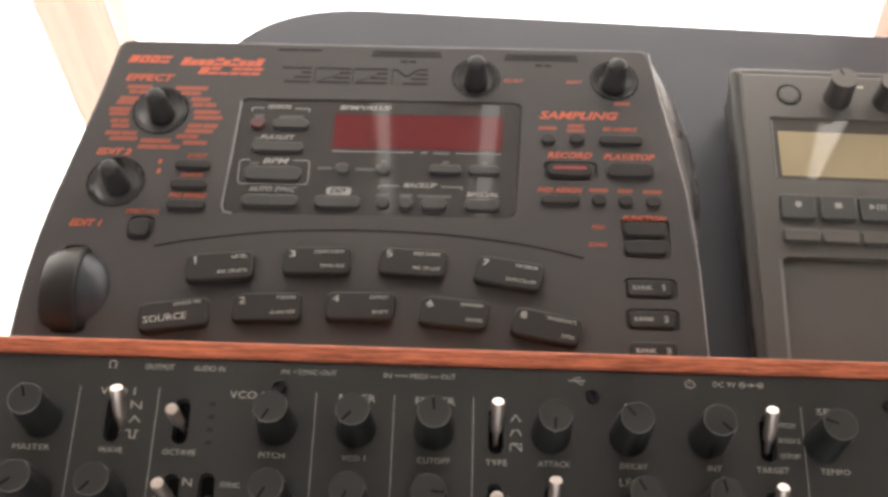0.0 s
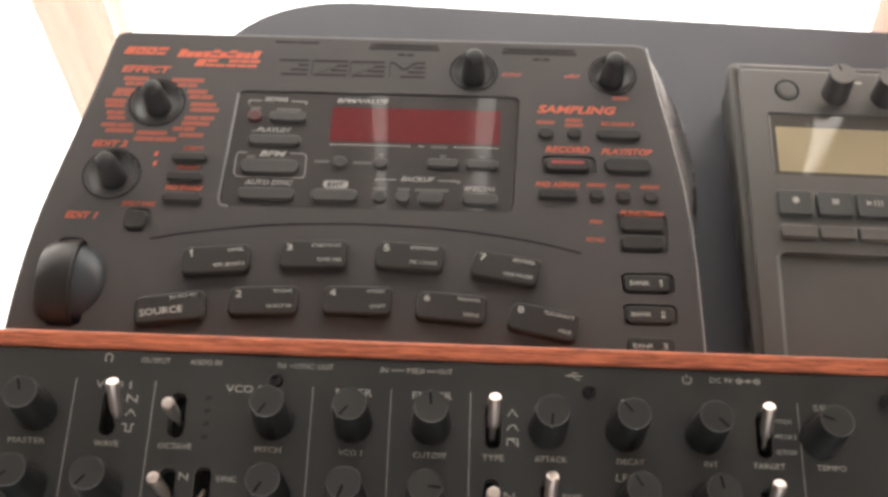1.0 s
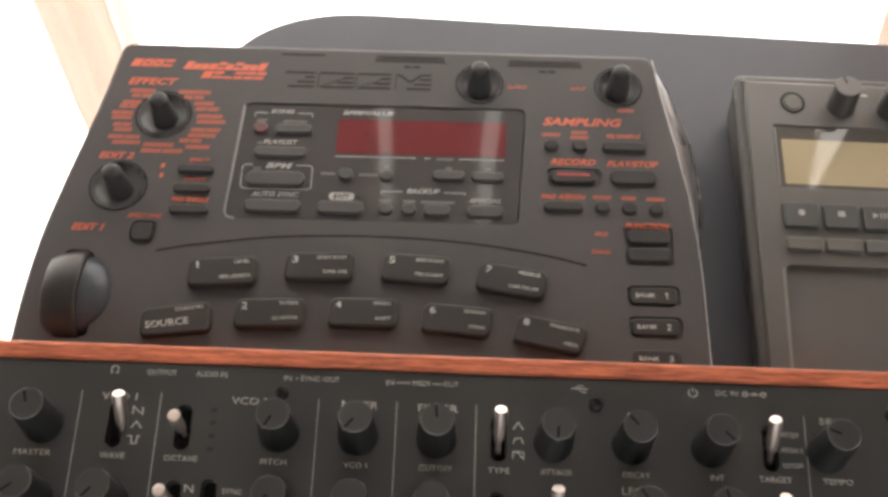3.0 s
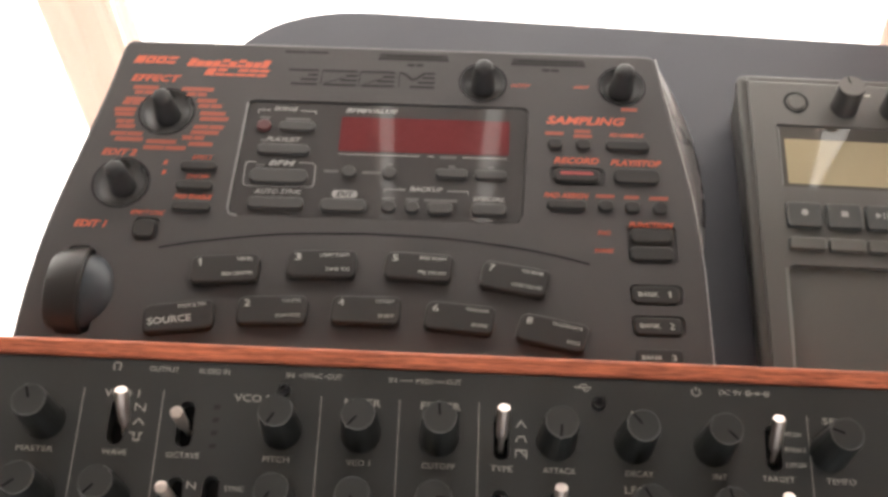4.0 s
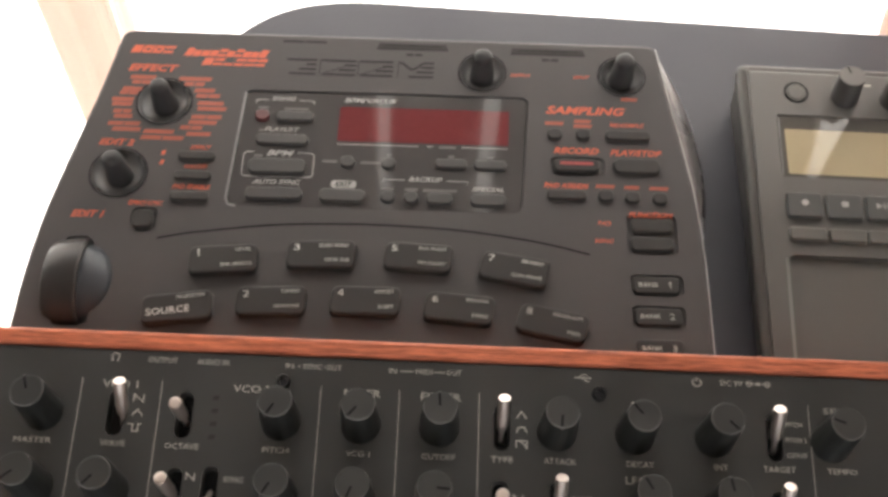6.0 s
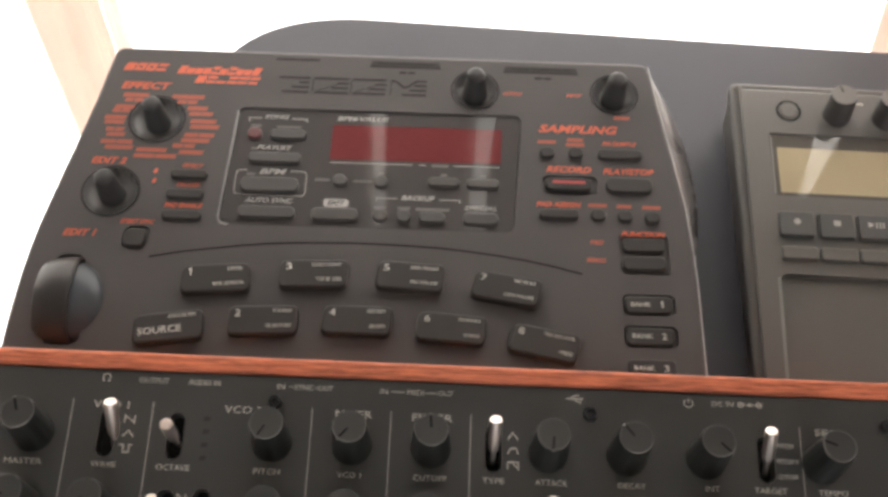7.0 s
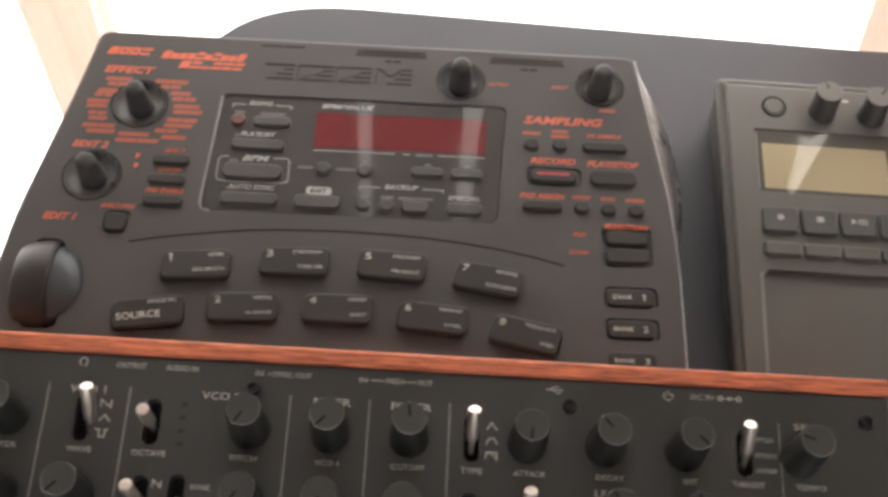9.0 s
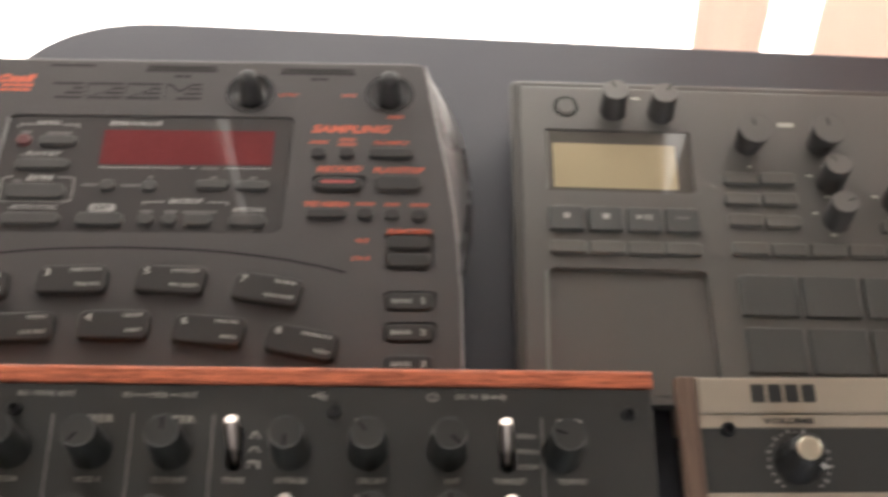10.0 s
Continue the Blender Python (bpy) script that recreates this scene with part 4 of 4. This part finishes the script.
for x, y in ((120.4, -39.0), (158.4, -38.0)):
    el_knob(x, y + 2.5, 10, 8.6, GROOVE_GREY)
    part("marker", lathe([(0.9, 0.0), (0.8, 0.3), (0.4, 0.35)], 12), LINE_PRINT, groove, at=(x, y - 11.2, 0))


def el_button(x, y, w, d, h=2.4, mat=None, r=1.4, label=""):
    return part("button", prism(rounded(w, d, r, 4), -0.2, h, 0.7, steps=3), mat or GROOVE_KEY, groove, label, at=(x, y, 0), smooth=True)


trans = [el_button(x, -83.4, 17.0, 13.2, 2.6, PAD_GREY, label="grey rubber transport button") for x in (25.0, 44.4, 63.5, 82.5)]
part("print_symbol", lathe([(1.7, 2.62), (1.7, 2.7), (1.0, 2.7)], 16), WINDOW_PRINT, trans[0], at=(0, 1, 0))
part("print_symbol", prism(rounded(3.4, 3.0, 0.2, 2), 2.62, 2.7), WINDOW_PRINT, trans[1], at=(0, 1, 0))
tri = prism([(-3.4, -1.6), (-0.4, 0), (-3.4, 1.6)], 2.62, 2.7)
for xx in (0.6, 2.4, 4.0):
    bar(xx, -1.6, xx, 1.6, 0.7, 2.62, 2.7, tri)
part("print_symbol", tri, WINDOW_PRINT, trans[2], at=(-0.5, 1, 0))
blurred(0, 1, 7, 1.6, DIM_PRINT, trans[3], z=2.6)
for x in (25.2, 44.2, 63.0, 82.0):
    el_button(x, -99.0, 17.4, 6.6)
for x, y in ((114.6, -58.2), (133.4, -57.8), (114.2, -70.0), (133.4, -69.6), (114.4, -82.0), (133.2, -82.2), (114.9, -97.8), (134.4, -98.0), (153.6, -97.6), (172.6, -97.6), (191.6, -97.4), (191.6, -84.0)):
    el_button(x, y, 17.6, 6.6)
for i in range(3):
    for j in range(2):
        part("pad", prism(rounded(27.6, 21.6 if j < 1 else 23.0, 1.2, 4), -0.2, 2.0, 0.8, steps=3), PAD_GREY, groove, "grey rubber drum pad", at=(120.8 + 30.4 * i, -122.8 - 28.0 * j, 0), smooth=True)

# ---- small champagne synthesizer ----
VO_O = (MO_O[0], MO_O[1], MO_O[2])
small = thing("small_synthesizer", pose(*VO_O, MO_T), "champagne and black mini synthesizer with a brown wooden cheek", "synthesizer")
vo_low = below(VO_O[2], MO_T, 3.0)
VX0, VX1 = 408.6, 560.0
part("housing", deck(soften([(VX0, -165), (VX1, -165), (VX1, -28.8), (VX0, -28.8)], 0.6, 2), vo_low, 0.5, []), SYNTH_PANEL, small, "black front panel")
part("top_panel", deck(soften([(VX0 + 0.2, -22.4), (VX1, -22.4), (VX1, -6.8), (VX0 + 0.2, -6.8)], 1.0, 3), vo_low, 1.0, []), BEIGE, small, "champagne metal top panel")
part("volume_strip", deck(soften([(VX0 + 0.2, -28.7), (VX1, -28.7), (VX1, -23.2), (VX0 + 0.2, -23.2)], 0.4, 2), -4.0, 0.3, []), BEIGE, small, "champagne metal strip")
part("lower_strip", deck(soften([(VX0 + 0.2, -60), (VX1, -60), (VX1, -56.0), (VX0 + 0.2, -56.0)], 0.4, 2), -4.0, 0.3, []), BEIGE, small, "champagne metal strip", at=(0, 0, 0.3))
cheek = bmesh.new()
a = ring(cheek, soften([(399.6, -165), (408.4, -165), (408.4, -6.6), (399.6, -6.6)], 1.0, 3), -4.5)
b = ring(cheek, soften([(399.6, -165), (408.4, -165), (408.4, -6.6), (399.6, -6.6)], 1.0, 3), 0.6)
c = ring(cheek, inset(soften([(399.6, -165), (408.4, -165), (408.4, -6.6), (399.6, -6.6)], 1.0, 3), 0.7), 1.3)
cheek.faces.new(a[::-1]); skin(cheek, a, b); skin(cheek, b, c); cheek.faces.new(c)
# black piece stands in for the cheek's shaded side; the cheek is cut short
part("cheek_shade", prism([(402.6, -164), (408.4, -164), (408.4, -8), (402.6, -8)], -14, -4.5), SLOT_BLACK, small, "black piece added for the shade under the cheek")
part("wooden_cheek", cheek, DARKWOOD, small, "brown wooden side cheek")
feet(small, VO_O[2], MO_T, ((420, -20), (540, -20), (420, -150), (540, -150)), KNOB_BLACK)
# maker's mark as plain blocks
for k in range(4):
    bm = bmesh.new()
    prism(soften([(-3.0, -4.0), (3.0, -4.0), (3.0, 4.0), (-3.0, 4.0)], 0.8, 2), 0.02, 0.12, bm=bm)
    part("mark_block", bm, BLACK_PRINT, small, "black block of the maker's mark", at=(434.8 + 7.3 * k, -13.9, 0))
lettering("VOLUME", 446.2, -25.9, 22, 2.6, BLACK_PRINT, small, bold=0.05)
hexscrew(small, 420.0, -29.6, 0.2)
vk = part("knob", lathe([(10.0, 0), (10.0, 1.5), (8.8, 4), (7.0, 15.5), (5.8, 16.6)], 48, None, 14, 0.02), GLOSS_BLACK, small, "black fluted knob with a metal cap", at=(448.4, -43.0, 0), smooth=True)
vk.matrix_basis = pose(0.4484, -0.0430, -0.0006, -6, -4, 0)
part("cap", lathe([(5.0, 16.2), (4.9, 17.5), (4.4, 17.8)], 40), GOLDCAP, vk, "brushed champagne metal cap", smooth=True)
part("pointer", bar(4.8, -5.6, 6.6, -7.6, 0.9, 13.0, 15.4), WHITE_PRINT, vk)
SCALE_PRINT = material("grey_scale_print", (0.24, 0.23, 0.22), 0.55, grain=900, bump=0.0)
for k in range(21):
    a0 = radians(232 - 284 * k / 20)
    r1 = 13.2 + (0.8 if k % 2 else 0)
    part("scale_mark", bar(12.2 * math.cos(a0), 12.2 * math.sin(a0), r1 * math.cos(a0), r1 * math.sin(a0), 1.3, 0.02, 0.1), SCALE_PRINT, small, at=(448.6, -43.2, 0))


# ---- curtains and window ----
BLIND_Z = 1.06


def curtain(name, x0, x1, y, z0, z1, folds, lean, mat, label, deep=1.0):
    """Hanging cloth with folds; lean: sideways drift of the lower hem."""
    bm = bmesh.new()
    nx, nz = folds * 12, 14
    grid = []
    for j in range(nz + 1):
        v = j / nz
        row = []
        for i in range(nx + 1):
            u = i / nx
            x = x0 + (x1 - x0) * u + lean * (1 - v)
            wave = 0.009 * math.sin(2 * math.pi * folds * u + 0.6 * math.sin(3 * v)) + 0.004 * math.sin(2 * math.pi * folds * 2.3 * u + 2 * v)
            row.append(bm.verts.new((x, y + deep * wave * (0.7 + 0.5 * (1 - v)), z0 + (z1 - z0) * v)))
        grid.append(row)
    for j in range(nz):
        for i in range(nx):
            bm.faces.new((grid[j][i], grid[j][i + 1], grid[j + 1][i + 1], grid[j + 1][i]))
    ob = part(name, bm, mat, smooth=True)
    return tagged(ob, label, "curtain", group="curtains at the window")


# curtains end low, out of view, to keep the display's reflection bright
for x0, x1, folds, deep, lean, words in ((-0.283, -0.243, 1, 0.35, 0.0, "narrow"), (0.250, 0.300, 1, 0.35, 0.14, "narrow"), (0.338, 0.65, 4, 0.7, 0.14, "wide gathered")):
    drape = curtain("curtain", x0, x1, 0.535, 0.02, 1.035, folds, lean, CURTAIN, words + " peach half-height curtain at the bright window", deep)
    # added strips, each paler, imitate the edge fading into the bright window
    if x0 < 0:
        for h0, h1, thin in ((-0.2428, -0.230, EDGE_FADE), (-0.2298, -0.217, EDGE_FADE_SHEER)):
            hem = curtain("hem", h0, h1, 0.535, 0.02, 1.035, 1, 0.0, thin, "pale strip added for the curtain's fade into brightness", 0.1)
            hem.parent = drape
            del hem["category"], hem["group"]
# unseen rod added to carry the shortened curtains
rod = bmesh.new()
bmesh.ops.create_cone(rod, cap_ends=True, segments=16, radius1=0.006, radius2=0.006, depth=3.2, matrix=Matrix.Translation((0.25, 0.535, 1.04)) @ Matrix.Rotation(radians(90), 4, "Y"))
tagged(part("added_curtain_rod", rod, STEEL, smooth=True), "thin steel rod added, unseen, to hold the curtains", "curtain rod")
curtain("sheer_curtain", -1.3, 1.8, 0.575, 0.004, 2.35, 26, 0.0, SHEER, "floor-length white sheer curtain glowing with daylight")

# unseen vertical blind added to dim the upper window and band the display reflections
blind = thing("added_blind", pose(0, 0, 0), "unseen taupe blind added to dim the window and shape reflections", "blind")
BLIND_TOP = 2.4


def hanging(x00, x01, x10, x11, y, thick):
    """An upright strip of cloth: x00 and x01 bound its lower hem, x10 and x11 its top."""
    bm = bmesh.new()
    low = [bm.verts.new((x, yy, BLIND_Z)) for x, yy in ((x00, y), (x01, y), (x01, y + thick), (x00, y + thick))]
    top = [bm.verts.new((x, yy, BLIND_TOP)) for x, yy in ((x10, y), (x11, y), (x11, y + thick), (x10, y + thick))]
    bm.faces.new(low[::-1])
    bm.faces.new(top)
    skin(bm, low, top)
    return bm


# gaps of light: hem from and to, lean of each side over the whole height
GAPS = ((-0.078, -0.040, 0.0, -0.05), (0.010, 0.047, 0.0, 0.01), (0.285, 0.337, 0.0, 0.170))
edges = [(-1.25, 0.0)] + [e for x0, x1, l0, l1 in GAPS for e in ((x0, l0), (x1, l1))] + [(1.75, 0.0)]
for (x0, l0), (x1, l1) in zip(edges[::2], edges[1::2]):
    n = max(1, round((x1 - x0) / 0.3))
    for k in range(n):
        ua, ub = k / n, (k + 1) / n
        xa, xb, la, lb = x0 + (x1 - x0) * ua, x0 + (x1 - x0) * ub, l0 + (l1 - l0) * ua, l0 + (l1 - l0) * ub
        part("slat", hanging(xa, xb, xa + la, xb + lb, 0.505 + 0.006 * (k % 2), 0.004), BLIND, blind)
# layers of thin fabric added over the gaps to fade the reflected bands
for x0, x1, l0, l1 in GAPS[:2]:
    for k in range(3):
        u = 0.25 + 0.2 * k
        part("lining", hanging(x0 - 0.006, x0 + (x1 - x0) * u, x0 + l0 - 0.006, x0 + l0 + (x1 + l1 - x0 - l0) * u, 0.516 + 0.003 * k, 0.001), FADE_LAYER, blind, "thin pale layer added to fade a reflected band")
# gap narrows upwards to shape the display's reflected wedge, layered along its slanting side
for hem, cloth_mat, name, y in ((0.288, BLIND, "slat", 0.4985), (0.298, FADE_LAYER, "lining", 0.516), (0.306, FADE_LAYER, "lining", 0.519), (0.314, FADE_LAYER, "lining", 0.522)):
    bm = bmesh.new()
    pts = ((0.262, BLIND_Z), (hem, BLIND_Z), (hem * 0.3 + 0.2665, 1.25), (0.52, BLIND_TOP), (0.262, BLIND_TOP))
    back, front = [[bm.verts.new((x, yy, z)) for x, z in pts] for yy in (y + 0.001, y)]
    bm.faces.new(front)
    bm.faces.new(back[::-1])
    skin(bm, front, back)
    part(name, bm, cloth_mat, blind)

window = thing("window_1", pose(0, 0, 0), "tall white-framed window, overexposed by daylight", "window", kind="structure")
for lo, hi in (((WIN_X0, 0.80, WIN_Z0), (WIN_X0 + 0.06, 0.86, WIN_Z1)), ((WIN_X1 - 0.06, 0.80, WIN_Z0), (WIN_X1, 0.86, WIN_Z1)),
               ((WIN_X0 + 0.06, 0.80, WIN_Z0), (WIN_X1 - 0.06, 0.86, WIN_Z0 + 0.06)), ((WIN_X0 + 0.06, 0.80, WIN_Z1 - 0.06), (WIN_X1 - 0.06, 0.86, WIN_Z1))):
    bm = bmesh.new()
    bmesh.ops.create_cube(bm, size=1.0, matrix=Matrix.Translation([(a + b) / 2 for a, b in zip(lo, hi)]) @ Matrix.Diagonal([b - a for a, b in zip(lo, hi)] + [1]))
    part("window_frame", bm, FRAME_WHITE, window)

# unseen frame added round the fill lamp
added_window = thing("added_window_2", pose(0, 0, 0), "unseen window frame added round the fill light", "window", kind="structure")
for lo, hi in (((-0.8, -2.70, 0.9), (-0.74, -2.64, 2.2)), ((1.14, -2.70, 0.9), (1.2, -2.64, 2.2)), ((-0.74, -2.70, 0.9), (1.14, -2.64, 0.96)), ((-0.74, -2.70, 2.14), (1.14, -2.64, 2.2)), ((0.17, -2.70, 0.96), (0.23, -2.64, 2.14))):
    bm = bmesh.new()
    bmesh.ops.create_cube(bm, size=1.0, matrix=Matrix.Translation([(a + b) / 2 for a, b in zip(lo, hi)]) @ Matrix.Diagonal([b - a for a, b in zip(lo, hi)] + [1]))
    part("window_frame", bm, FRAME_WHITE, added_window)
